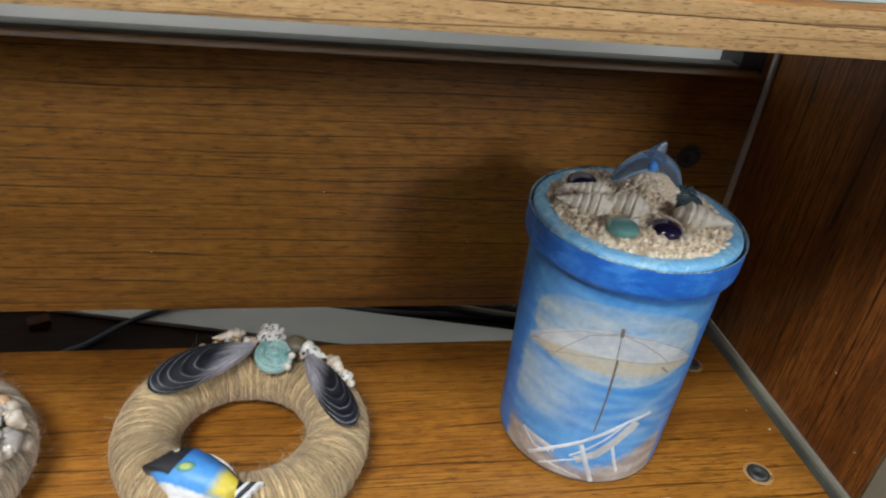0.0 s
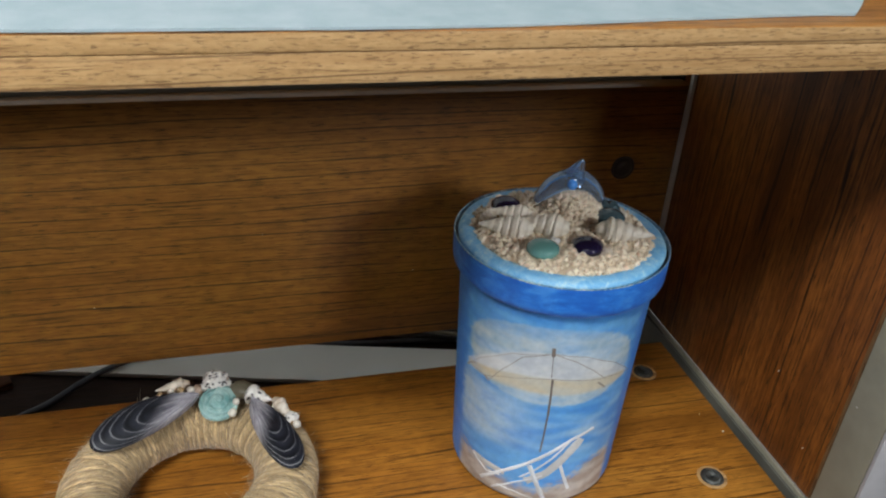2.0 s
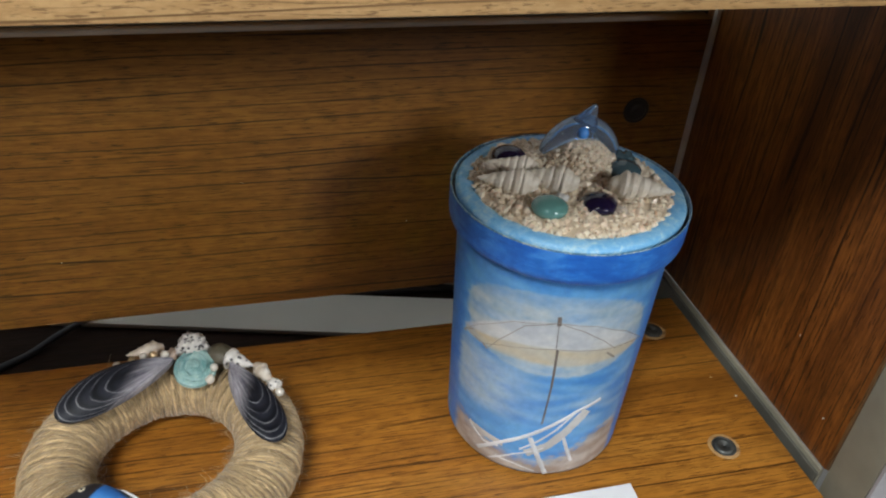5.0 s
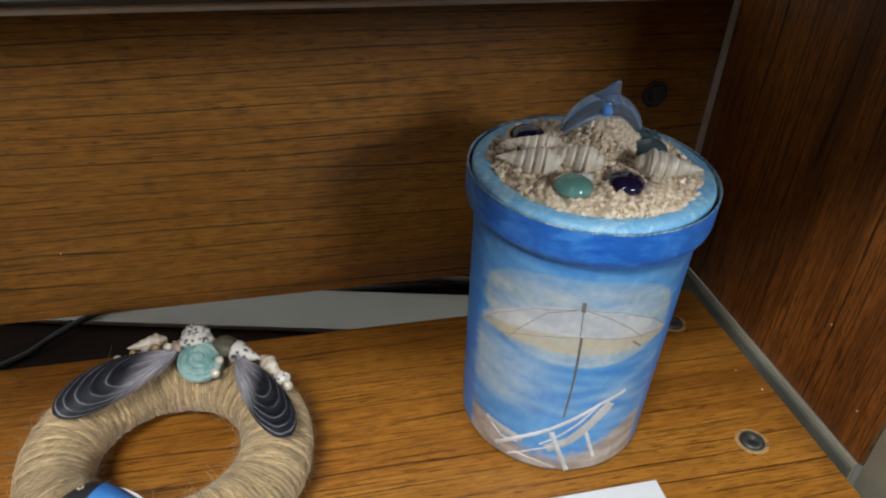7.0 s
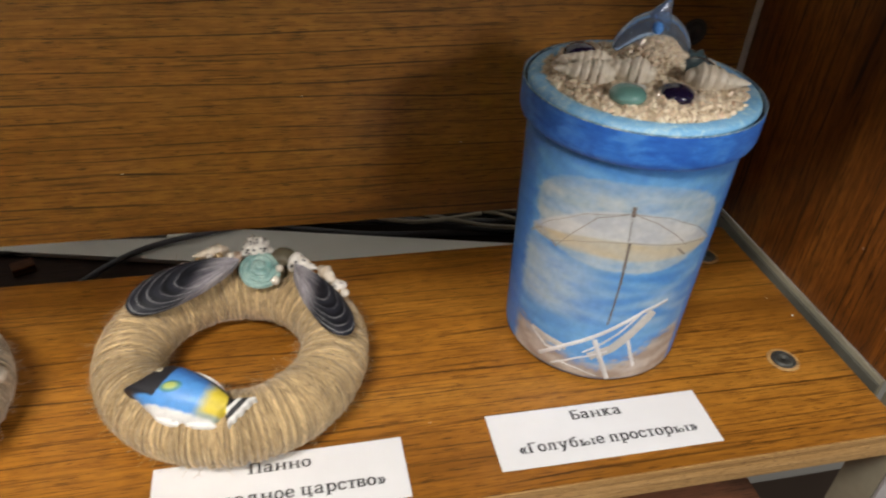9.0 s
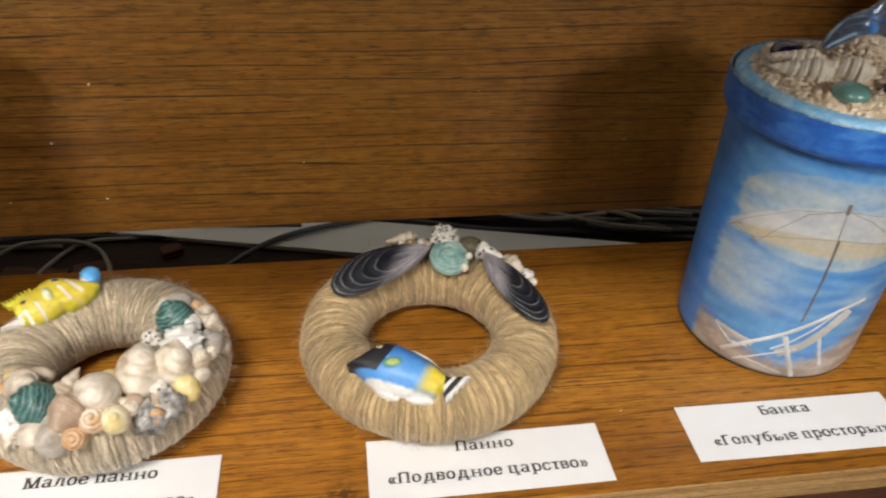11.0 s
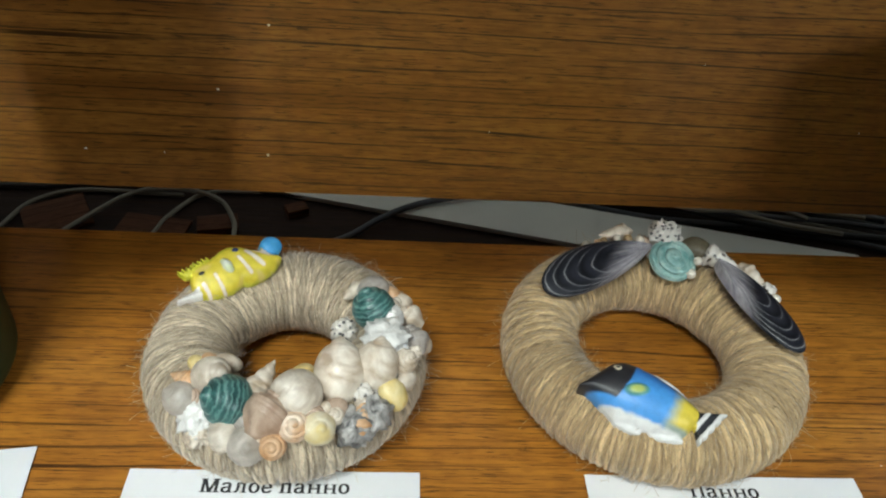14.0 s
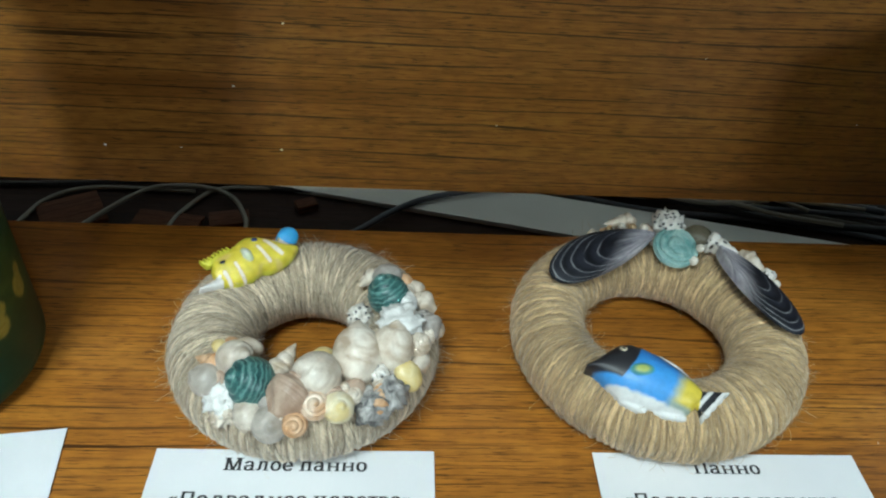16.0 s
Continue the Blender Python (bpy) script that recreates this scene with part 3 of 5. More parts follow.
# ---- wreaths ----
class Wreath:
    """Ring wrapped in jute twine; things glued to it are placed by the angle round the ring and the angle round its tube."""

    def __init__(self, cx, cy, R, r, h, mat, label, turns, seed):
        self.R, self.r, self.h = R, r, h
        self.ob = thing("wreath", label, "wreath", pose(cx, cy, 0), "wreaths on the shelf")
        rnd = random.Random(seed)
        bm = bmesh.new()
        rows = []
        for i in range(96):
            f = 2 * math.pi * i / 96
            rows.append([bm.verts.new(self.at(f, 2 * math.pi * k / 24, -0.0015)) for k in range(24)])
        for i in range(96):
            for k in range(24):
                bm.faces.new((rows[i][k], rows[(i + 1) % 96][k], rows[(i + 1) % 96][(k + 1) % 24], rows[i][(k + 1) % 24]))
        part("ring_core", bm, mat, self.ob, "")
        bm = bmesh.new()
        step = 2 * math.pi / turns
        lean = 0.0
        for i in range(turns):
            lean = 0.9 * lean + rnd.uniform(-0.75, 0.75) * step
            a0 = i * step + rnd.uniform(-0.3, 0.3) * step
            off = rnd.uniform(-0.0016, -0.0009)
            w, ph = rnd.uniform(0.1, 0.5) * step, rnd.uniform(0, 6.3)
            pts = []
            for k in range(30):
                s = 2 * math.pi * k / 30
                pts.append(self.at(a0 + lean * 1.5 * math.cos(s) + w * math.sin(2 * s + ph), s, off + 0.00015 * math.sin(7 * s + ph)))
            size = rnd.uniform(0.00085, 0.00135)
            tube(bm, pts, size, 6, True)
            for strand in range(3):
                fibre = []
                for k in range(64):
                    s = 2 * math.pi * k / 64
                    tw = 5 * s + 2 * math.pi * strand / 3 + ph + 0.6 * math.sin(3 * s + ph)
                    fibre.append(self.at(a0 + lean * 1.5 * math.cos(s) + w * math.sin(2 * s + ph) + size * 0.70 * math.cos(tw) / (self.R + self.r * math.cos(s)), s, off + 0.00015 * math.sin(7 * s + ph) + size * 0.62 * math.sin(tw)))
                tube(bm, fibre, size * rnd.uniform(0.34, 0.5), 4, True)
        tagged(part("twine_wrapping", bm, mat, self.ob, "close turns of natural jute twine"), kind="stuff")
        bm = bmesh.new()
        for i in range(5600):
            f, s = rnd.uniform(0, 6.283), rnd.uniform(-0.5, 3.5)
            ln = rnd.uniform(0.002, 0.0075) * (1.9 if i % 37 == 0 else 1)
            if i % 3:
                turn, drift = rnd.choice((-1, 1)) * ln / self.r, rnd.gauss(0, 0.25) * ln / self.R
                pts = [self.at(f + drift * t, s + turn * t, -0.0002 + 0.0016 * t * t * rnd.random()) for t in (0, 0.35, 0.7, 1.0)]
            else:
                p = self.at(f, s, -0.0007)
                nrm = (self.at(f, s, 0.01) - p).normalized()
                d = Vector((rnd.gauss(0, 1), rnd.gauss(0, 1), rnd.gauss(0, 0.6))).normalized()
                pts = [p + nrm * ln * 0.35 * math.sin(2.4 * t) + d * ln * t + nrm * 0.0006 for t in (0, 0.35, 0.7, 1.0)]
            tube(bm, pts, 0.00007, 3)
        tagged(part("fibre_fuzz", bm, mat, self.ob, "stray jute fibres"), kind="stuff")

    def at(self, f, s, out=0.0):
        d = self.R + (self.r + out) * math.cos(s)
        return Vector((d * math.cos(f), d * math.sin(f), self.h + (self.h + out) * math.sin(s)))

    def frame_at(self, phi, psi, spin, sink=0.0):
        """Pose on the surface: z outwards, x along the ring turned by spin."""
        f, s = radians(phi), radians(psi)
        p = self.at(f, s, -sink)
        z = Vector((math.cos(s) * math.cos(f), math.cos(s) * math.sin(f), math.sin(s)))
        x = Vector((-math.sin(f), math.cos(f), 0))
        y = z.cross(x)
        m = Matrix((x, y, z)).transposed().to_4x4()
        m.translation = p
        return m @ pose(0, 0, 0, 0, 0, spin)

    def stick(self, name, bm, mat, phi, psi, spin=0, tilt=(0, 0), sink=0.0008, label="", auto=50):
        return part(name, bm, mat, self.ob, label, True, auto, self.frame_at(phi, psi, spin, sink) @ pose(0, 0, 0, tilt[0], tilt[1], 0))


def lay(p, q, up, lift):
    a, b = Vector(p), Vector(q)
    x = (b - a).normalized()
    z = Vector(up).normalized()
    y = z.cross(x).normalized()
    z = x.cross(y)
    m = Matrix((x, y, z)).transposed().to_4x4()
    m.translation = a + z * lift
    return m


def figurine(name, bm, parent, at, label):
    return part(name, bm, GLAZE, parent, label, True, 75, at)


def profile(knots):
    """Straight pieces through (x, y) knots."""
    xs, ys = [k[0] for k in knots], [k[1] for k in knots]
    return lambda x: float(np.interp(x, xs, ys))


def relief(x0, x1, y0, y1, step, height, colour):
    """Moulded relief with a flat back: one skin over a height in mm, walls down to the back, its outline smoothed. Sizes in mm."""
    bm = bmesh.new()
    tone = bm.verts.layers.float_color.new("pigment")
    nx, ny = int((x1 - x0) / step), int((y1 - y0) / step)
    h = [[height(x0 + i * step, y0 + j * step) for j in range(ny + 1)] for i in range(nx + 1)]
    made = {}

    def vert(i, j):
        if (i, j) not in made:
            made[i, j] = bm.verts.new((x0 + i * step, y0 + j * step, max(h[i][j], 0.7)))
        return made[i, j]
    for i in range(nx):
        for j in range(ny):
            if sum(h[a][b] > 0 for a, b in ((i, j), (i + 1, j), (i + 1, j + 1), (i, j + 1))) >= 3:
                bm.faces.new((vert(i, j), vert(i + 1, j), vert(i + 1, j + 1), vert(i, j + 1)))
    rim = [e for e in bm.edges if len(e.link_faces) == 1]
    near = {}
    for e in rim:
        near.setdefault(e.verts[0], []).append(e.verts[1])
        near.setdefault(e.verts[1], []).append(e.verts[0])
    for turn in range(3):
        moved = {v: (v.co * 2 + sum((n.co for n in ns), Vector())) / (2 + len(ns)) for v, ns in near.items()}
        for v, co in moved.items():
            v.co = co
    for turn in range(2):
        moved = {v: sum((e.other_vert(v).co.z for e in v.link_edges), v.co.z * 2) / (2 + len(v.link_edges)) for v in bm.verts if v not in near}
        for v, z in moved.items():
            v.co.z = z
    for v in bm.verts:
        v[tone] = (*colour(v.co.x, v.co.y, v.co.z), 1)
    wall = bmesh.ops.extrude_edge_only(bm, edges=rim)
    for v in wall["geom"]:
        if isinstance(v, bmesh.types.BMVert):
            v.co.z = -3.5
    bmesh.ops.recalc_face_normals(bm, faces=bm.faces)
    bmesh.ops.scale(bm, vec=(0.001, 0.001, 0.001), verts=bm.verts)
    return bm


def dome(x, y, cx, cy, rx, ry, tall, turn=0.0):
    """Height of an oval bump, 0 outside it."""
    c, s_ = math.cos(turn), math.sin(turn)
    u, v = ((x - cx) * c + (y - cy) * s_) / rx, (-(x - cx) * s_ + (y - cy) * c) / ry
    d = u * u + v * v
    return tall * (1 - d) ** 0.5 if d < 1 else 0.0


BLUE_BACK = profile([(0, 0.6), (2, 2.4), (6, 7.2), (10, 11.8), (14, 13.6), (20, 13.6), (28, 11.8), (38, 8.4), (45, 4.8), (47.5, 3.4)])
BLUE_BELLY = profile([(0, 1.2), (3, 2.6), (6, 5.4), (10, 9.6), (15, 12.6), (22, 13.0), (30, 12.4), (38, 11.6), (44, 9.2), (46.5, 5.0), (47.5, 3.6)])


def muzzle(x, y):
    """The head is drawn out and bent down towards the mouth."""
    if x >= 11:
        return x, y
    far = (11 - x) / 13.2
    return 11 - 11 * far, y + 3.6 * far ** 1.5


def blue_fish():
    def height(x, y):
        x, y = muzzle(x, y)
        top, low = BLUE_BACK(x), BLUE_BELLY(x)
        v = y / top if y > 0 else -y / low
        z = 0.0
        if 0 <= x <= 47.5 and v < 1:
            z = 1.2 + 9.0 * (1 - v ** 2.3) ** 0.75 * math.sin(math.pi * clamp(0.10 + 0.82 * x / 47.5)) ** 0.55
        # dorsal fringe and belly fins
        if 24 < x < 46 and 0 < y < top + 1.6 * math.sin(math.pi * (x - 24) / 22):
            z = max(z, 1.8)
        z = max(z, dome(x, y, 21, -12.6, 6.5, 2.2, 2.6, -0.12), dome(x, y, 37, -11.6, 7.5, 2.2, 2.4, 0.10))
        if 46.0 <= x <= 60:
            wave = 0.5 * math.sin(1.6 * y)
            if x < 55.6 + 0.5 * y + wave and -4.2 - 1.7 * (x - 46.5) < y < 2.4 + 0.3 * (x - 46.5):
                z = max(z, 3.4 + 0.4 * math.sin(1.3 * (x - 0.5 * y)))
        z += dome(x, y, 11.2, 8.6, 1.7, 1.7, 0.9)
        z += dome(x, y, 20.4, 0.6, 5.0, 2.7, 1.3, 0.35)
        return z

    def colour(x, y, z):
        x, y = muzzle(x, y)
        top, low = BLUE_BACK(x), BLUE_BELLY(x)
        v = y / top if y > 0 else y / low
        wob = fuzz(x, y, 0, 0.35)
        if x > 47.0 - 0.1 * y:
            u = (x - 0.5 * y - 46.0) / 9.6 + 0.04 * wob
            return (0.012, 0.012, 0.016) if u < 0.24 or 0.46 < u < 0.74 else (0.76, 0.76, 0.74)
        d = math.hypot(x - 11.2, y - 8.6)
        if d < 1.75:
            return (0.012, 0.012, 0.014) if d < 0.75 or d > 1.45 else (0.72, 0.64, 0.46)
        c = blend((0.030, 0.150, 0.50), (0.075, 0.29, 0.72), ease(1.0, 0.1, v + 0.15 * wob))
        c = blend(c, (0.52, 0.50, 0.10), 0.6 * ease(34, 38, x - 0.2 * y + wob))
        c = blend(c, (0.68, 0.54, 0.05), ease(36, 41, x - 0.2 * y + wob) * ease(-8.5, -6.5, y))
        white = -7.8 - 0.04 * x + 0.8 * wob
        c = blend(c, (0.80, 0.80, 0.78), ease(white + 0.6, white - 1.0, y))
        q = math.hypot(((x - 20.4) * 0.94 + (y - 0.6) * 0.34) / 5.0, (-(x - 20.4) * 0.34 + (y - 0.6) * 0.94) / 2.7)
        c = blend(c, (0.10, 0.30, 0.26), ease(1.15, 0.85, q))
        c = blend(c, (0.42, 0.50, 0.12), ease(0.85, 0.35, q))
        if x > 23 and y > 0:
            edge = y - top
            c = blend(c, (0.014, 0.014, 0.018), ease(-1.5, -1.0, edge) * ease(23, 29, x))
            c = blend(c, (0.76, 0.76, 0.74), ease(0.0, 0.35, edge) * ease(23, 27, x))
        head = 15.6 + 0.40 * y - 0.012 * y * y
        c = blend(c, (0.014, 0.014, 0.018), ease(head + 0.5, head - 0.5, x + 0.3 * wob) * ease(-4.6, -3.4, y + 0.20 * x - 1.6))
        return c
    return relief(-5.5, 60, -15.5, 15, 0.4, height, colour)


def yellow_fish():
    """Deep yellow relief with slanting white bands, a saw-toothed crest, pale snout and a round blue tail."""
    back = profile([(0, 4.0), (2, 8.0), (6, 9.5), (12, 10.4), (17, 12.8), (21, 13.6), (26, 12.2), (31, 9.0), (37, 5.5), (42, 1.5)])
    belly = profile([(0, 5.0), (2.5, 7.0), (8, 9.0), (16, 8.6), (19, 7.6), (21.3, 6.6), (25, 8.2), (32, 7.4), (38, 5.2), (42, 2.0)])
    bands = (((4.2, -0.6), (5.2, -7.4), 0.8), ((10.4, 1.6), (11.7, -8.0), 0.75), ((23.3, 6.0), (25.9, -3.0), 0.85), ((28.4, 8.0), (32.6, -1.2), 1.15), ((33.0, 7.6), (37.5, 3.6), 1.3))

    def height(x, y):
        z = 0.0
        if 0 <= x <= 42:
            v = y / back(x) if y > 0 else -y / belly(x)
            if v < 1:
                z = 1.2 + 6.2 * (1 - v ** 2.4) ** 0.75 * math.sin(math.pi * clamp(0.08 + 0.86 * x / 42)) ** 0.5
        # crest of slanting spikes
        if -4.5 < x < 15 and y > 5.5:
            lean = x + 0.55 * (y - 8)
            spike = abs((lean / 2.1) % 1.0 - 0.5) * 2
            if lean > -2.6 and y < 7.6 + 0.17 * x + 4.6 * spike * ease(16, 9, x):
                z = max(z, 2.4)
        # snout
        if -9 < x < 3:
            u = (x + 9) / 12
            mid = -3.9 - 0.2 * u
            if abs(y - mid) < 0.9 + 2.2 * u:
                z = max(z, 2.6 + 2.6 * (1 - ((y - mid) / (1.0 + 2.2 * u)) ** 2))
        tail = dome(x, y, 40.6, 7.2, 5.4, 5.0, 3.0)
        z = max(z, tail + 1.2 if tail else 0)
        z += dome(x, y, 5.2, 4.4, 1.6, 1.3, 1.1) + dome(x, y, 23.5, 10.2, 2.0, 1.7, 1.1) + dome(x, y, 16.8, 3.6, 2.2, 4.4, 1.9, 0.25)
        return z

    def colour(x, y, z):
        wob = fuzz(x, y, 0, 0.3)
        if math.hypot((x - 40.6) / 5.6, (y - 7.2) / 5.2) < 1 and x + 0.5 * y > 39.5:
            return blend((0.045, 0.29, 0.66), (0.10, 0.40, 0.76), 0.5 + 0.5 * wob)
        if math.hypot((x - 5.2) / 1.3, (y - 4.4) / 1.0) < 1:
            return (0.010, 0.010, 0.025)
        if math.hypot((x - 23.5) / 1.6, (y - 10.2) / 1.3) < 1:
            return (0.015, 0.035, 0.17)
        if x < 2.0 + 0.4 * wob and y < 0.22 * x - 1.2:
            return blend((0.66, 0.61, 0.58), (0.80, 0.78, 0.75), 0.5 + 0.5 * wob)
        if dome(x, y, 16.8, 3.6, 2.2, 4.2, 1, 0.25) > 0:
            return blend((0.68, 0.70, 0.60), (0.55, 0.60, 0.34), 0.5 + wob)
        c = blend((0.56, 0.46, 0.02), (0.78, 0.64, 0.06), 0.5 + 0.5 * wob)
        c = blend(c, (0.50, 0.54, 0.03), 0.65 * ease(4.5, 1.6, z))
        c = blend(c, (0.70, 0.52, 0.22), 0.5 * ease(0.15, 0.6, fuzz(x, y, 4, 0.22)))
        for (xa, ya), (xb, yb), wide in bands:
            k = clamp(((x - xa) * (xb - xa) + (y - ya) * (yb - ya)) / ((xb - xa) ** 2 + (yb - ya) ** 2))
            off = math.hypot(x - xa - k * (xb - xa), y - ya - k * (yb - ya)) / wide + 0.25 * wob
            c = blend(c, (0.66, 0.40, 0.16), 0.5 * ease(1.8, 1.1, off))
            c = blend(c, (0.80, 0.71, 0.62), ease(1.15, 0.75, off))
        return c
    return relief(-10, 47, -11, 17, 0.4, height, colour)


def add_wreath_a():
    w = Wreath(0.2004, -0.1487, 0.0542, 0.0186, 0.0182, JUTE_A, "golden jute twine wreath with blue fish and mussel shells", 238, 3)
    for side_, f0, s0, f1, s1, up, width in ((-1, 86, 104, 160, 82, (-0.10, -0.62, 1), 0.0228), (1, 45, 104, -18, 67, (0.36, -0.42, 1), 0.0218)):
        p, q = w.at(radians(f0), radians(s0), 0.003), w.at(radians(f1), radians(s1), 0.0005)
        part("mussel_shell", mussel((q - p).length * 1.02, width, 0.0075, side_), MUSSEL, w.ob, "blue-black mussel valve with pale umbo", True, 60, lay(p, q, up, 0.0045))
    w.stick("snail_shell", turban(0.0118, 0.50, 0.125, 0.42, 60, 1.0, 1.75), SH_TURQ, 70, 113, -80, (8, 0), 0.0020, "turquoise coiled snail shell")
    w.stick("spire_shell", spire(0.021, 0.0050, 5), SH_CREAM, 101, 84, 12, (0, -8), -0.006, "cream pointed shell")
    w.stick("spire_shell", spire(0.020, 0.0048, 5), SH_CREAM, 29, 72, 185, (0, 8), -0.003, "cream and orange pointed shell")
    w.stick("spotted_shell", chunk(0.0082, 4.1, 0.3, 0.9), SH_SPOT, 75, 84, 20, (0, 0), -0.0062, "white shell with black spots")
    w.stick("spotted_shell", spire(0.021, 0.0066, 4), SH_SPOT, 47, 82, 190, (0, 0), -0.002, "white shell with black spots")
    w.stick("round_shell", moon(0.0070, 1.1, 0.8), SH_OLIVE, 58, 84, 0, (0, 0), -0.004, "dark olive round shell")
    w.stick("small_stone", chunk(0.0050, 7.7, 0.3, 0.8), SH_BROWN, 99, 88, 0, (0, 0), -0.001, "brown pebble")
    w.stick("small_stone", chunk(0.0042, 9.7, 0.3, 0.8), SH_ORANGE, 108, 83, 0, (0, 0), -0.001, "amber pebble")
    w.stick("small_stone", chunk(0.0046, 2.7, 0.3, 0.8), SH_BROWN, 86, 90, 0, (0, 0), -0.003, "brown pebble")
    w.stick("spotted_shell", chunk(0.0042, 8.1, 0.25, 0.9), SH_SPOT, 20, 68, 0, (0, 0), -0.003, "small spotted shell")
    w.stick("small_stone", chunk(0.0036, 5.7, 0.3, 0.8), SH_ORANGE, 23, 66, 0, (0, 0), -0.001, "amber pebble")
    for phi, psi, r, mt, up in ((118, 84, 0.0026, PEARL, 0.004), (103, 95, 0.0023, PEARL, 0.009), (97, 98, 0.0025, GOLD, 0.0095), (90, 99, 0.0025, PEARL, 0.0095), (54, 121, 0.0028, PEARL, 0.0045),
                                (57, 92, 0.0026, PEARL, 0.006), (15, 64, 0.0026, PEARL, 0.003), (19, 70, 0.0028, GOLD, 0.002), (82, 108, 0.0020, PEARL, 0.003),
                                (110, 92, 0.0021, GOLD, 0.0075), (61, 104, 0.0018, GOLD, 0.004), (53, 108, 0.0023, PEARL, 0.009)):
        w.stick("bead", ball(r), mt, phi, psi, 0, (0, 0), -up, "pearly bead")
    x = Vector((0.930, -0.365, -0.022)).normalized()
    z = Vector((-0.08, -0.40, 1)).normalized()
    y = z.cross(x).normalized()
    x = y.cross(z)
    m = Matrix((x, y, z)).transposed().to_4x4()
    m.translation = Vector((-0.0306, -0.0388, 0.0483)) - x * 0.0112 - y * 0.0086 - z * 0.0066
    figurine("fish_figurine", blue_fish(), w.ob, m, "painted ceramic figurine in blue, black, white and yellow")
    return w


def add_wreath_b():
    w = Wreath(0.0282, -0.1599, 0.0438, 0.0195, 0.0202, JUTE_B, "greyish jute twine wreath with yellow fish and many shells", 215, 8)
    s = w.stick
    s("snail_shell", turban(0.0104, 1.0, 0.055, 0.50, 64), SH_TEAL, -103, 90, 100, (-48, -30), 0.002, "dark teal coiled snail shell")
    s("snail_shell", turban(0.0096, 1.0, 0.055, 0.50, 64, 3.0), SH_TEAL, 4, 97, 20, (-10, 18), -0.0005, "dark teal coiled snail shell")
    s("round_shell", turban(0.0070, 1.0, 0.022, 0.34, 0, 5.0, 0.8), SH_ASH, -126, 62, 130, (-30, 20), 0.001, "greyish beige round shell")
    s("round_shell", turban(0.0078, 1.1, 0.03, 0.4, 0, 6.0, 1.0), SH_BEIGE, -130, 92, 40, (20, 40), -0.001, "beige round shell")
    s("spotted_shell", spire(0.013, 0.0048, 4), SH_ORANGE, -135, 76, 200, (0, 0), 0, "small orange ribbed shell")
    s("small_shell", moon(0.0034, 1.2, 0.8, 3), SH_YELLOW, -141, 96, 0, (0, 0), -0.001, "small yellow shell")
    s("small_shell", moon(0.0034, 1.2, 0.8, 4), SH_ORANGE, -138, 108, 0, (0, 0), -0.002, "small orange shell")
    s("small_shell", moon(0.0050, 1.3, 0.7, 5), SH_CREAM, -132, 124, 60, (0, 0), -0.001, "small cream shell")
    s("coral_piece", chunk(0.0070, 3.3, 0.42, 0.6), SH_WHITE, -120, 51, 0, (0, 0), 0.001, "white branching coral piece")
    s("coral_piece", chunk(0.0055, 6.3, 0.55, 0.6), SH_CREAM, -117, 36, 0, (0, 0), 0.001, "white branching coral piece")
    s("clam_shell", turban(0.0060, 1.40, 0.02, 0.34, 0, 3.5, 0.8), SH_BEIGE, -108, 60, 20, (70, 0), 0.001, "greyish beige long shell")
    s("clam_shell", turban(0.0076, 0.95, 0.02, 0.34, 0, 2.0, 0.8), SH_ASH, -98, 38, 120, (20, 0), 0.003, "grey round shell")
    s("broken_shell", whelk(0.022, 0.0094, 2), SH_BROWN, -91, 74, 60, (25, 0), 0, "brown broken whelk shell")
    s("spire_shell", spire(0.017, 0.0060, 4), SH_CREAM, -93, 110, 60, (0, -40), -0.003, "white pointed shell")
    s("small_shell", turban(0.0054, 1.15, 0.07, 0.45, 0, 1.5), SH_ORANGE, -87, 42, 0, (0, 0), 0, "small orange-brown snail shell")
    s("small_shell", turban(0.0062, 1.1, 0.07, 0.45, 0, 2.5), SH_PEACH, -79, 58, 80, (0, 0), 0, "cream round shell")
    s("small_shell", turban(0.0066, 1.25, 0.02, 0.4, 0, 4.5, 0.8), SH_PALE, -70, 52, 20, (0, 0), 0, "pale yellow shell")
    s("round_shell", turban(0.0106, 0.98, 0.022, 0.34, 0, 8.0, 0.8), SH_BEIGE, -70, 86, 100, (-35, 20), 0.002, "large beige moon shell")
    s("round_shell", turban(0.0108, 1.22, 0.025, 0.36, 0, 9.0, 0.8), SH_CREAM, -54, 84, 70, (10, 62), 0.001, "large cream moon shell")
    s("small_shell", moon(0.0045, 1.2, 0.8, 10), SH_YELLOW, -68, 128, 30, (0, 0), -0.002, "small yellow shell")
    s("small_shell", moon(0.0036, 1.0, 0.8, 11), SH_CREAM, -83, 122, 30, (0, 0), -0.001, "small cream shell")
    s("shell_fragment", chunk(0.0078, 8.8, 0.36, 0.7), SH_SLATE, -56, 40, 0, (0, 0), 0.001, "grey and white shell fragment")
    s("spire_shell", spire(0.016, 0.0048, 4), SH_ORANGE, -53, 46, 60, (0, 0), 0, "orange-brown pointed shell")
    s("shell_fragment", chunk(0.0076, 1.8, 0.36, 0.8), SH_SLATE, -47, 42, 0, (0, 0), 0.001, "dark grey shell fragment")
    s("spotted_shell", chunk(0.0042, 5.1, 0.3, 0.8), SH_SPOT, -47, 66, 0, (0, 0), -0.001, "small spotted shell")
    s("round_shell", moon(0.0060, 1.3, 0.8, 12), SH_YELLOW, -36, 46, 90, (0, 0), 0, "yellow oval shell")
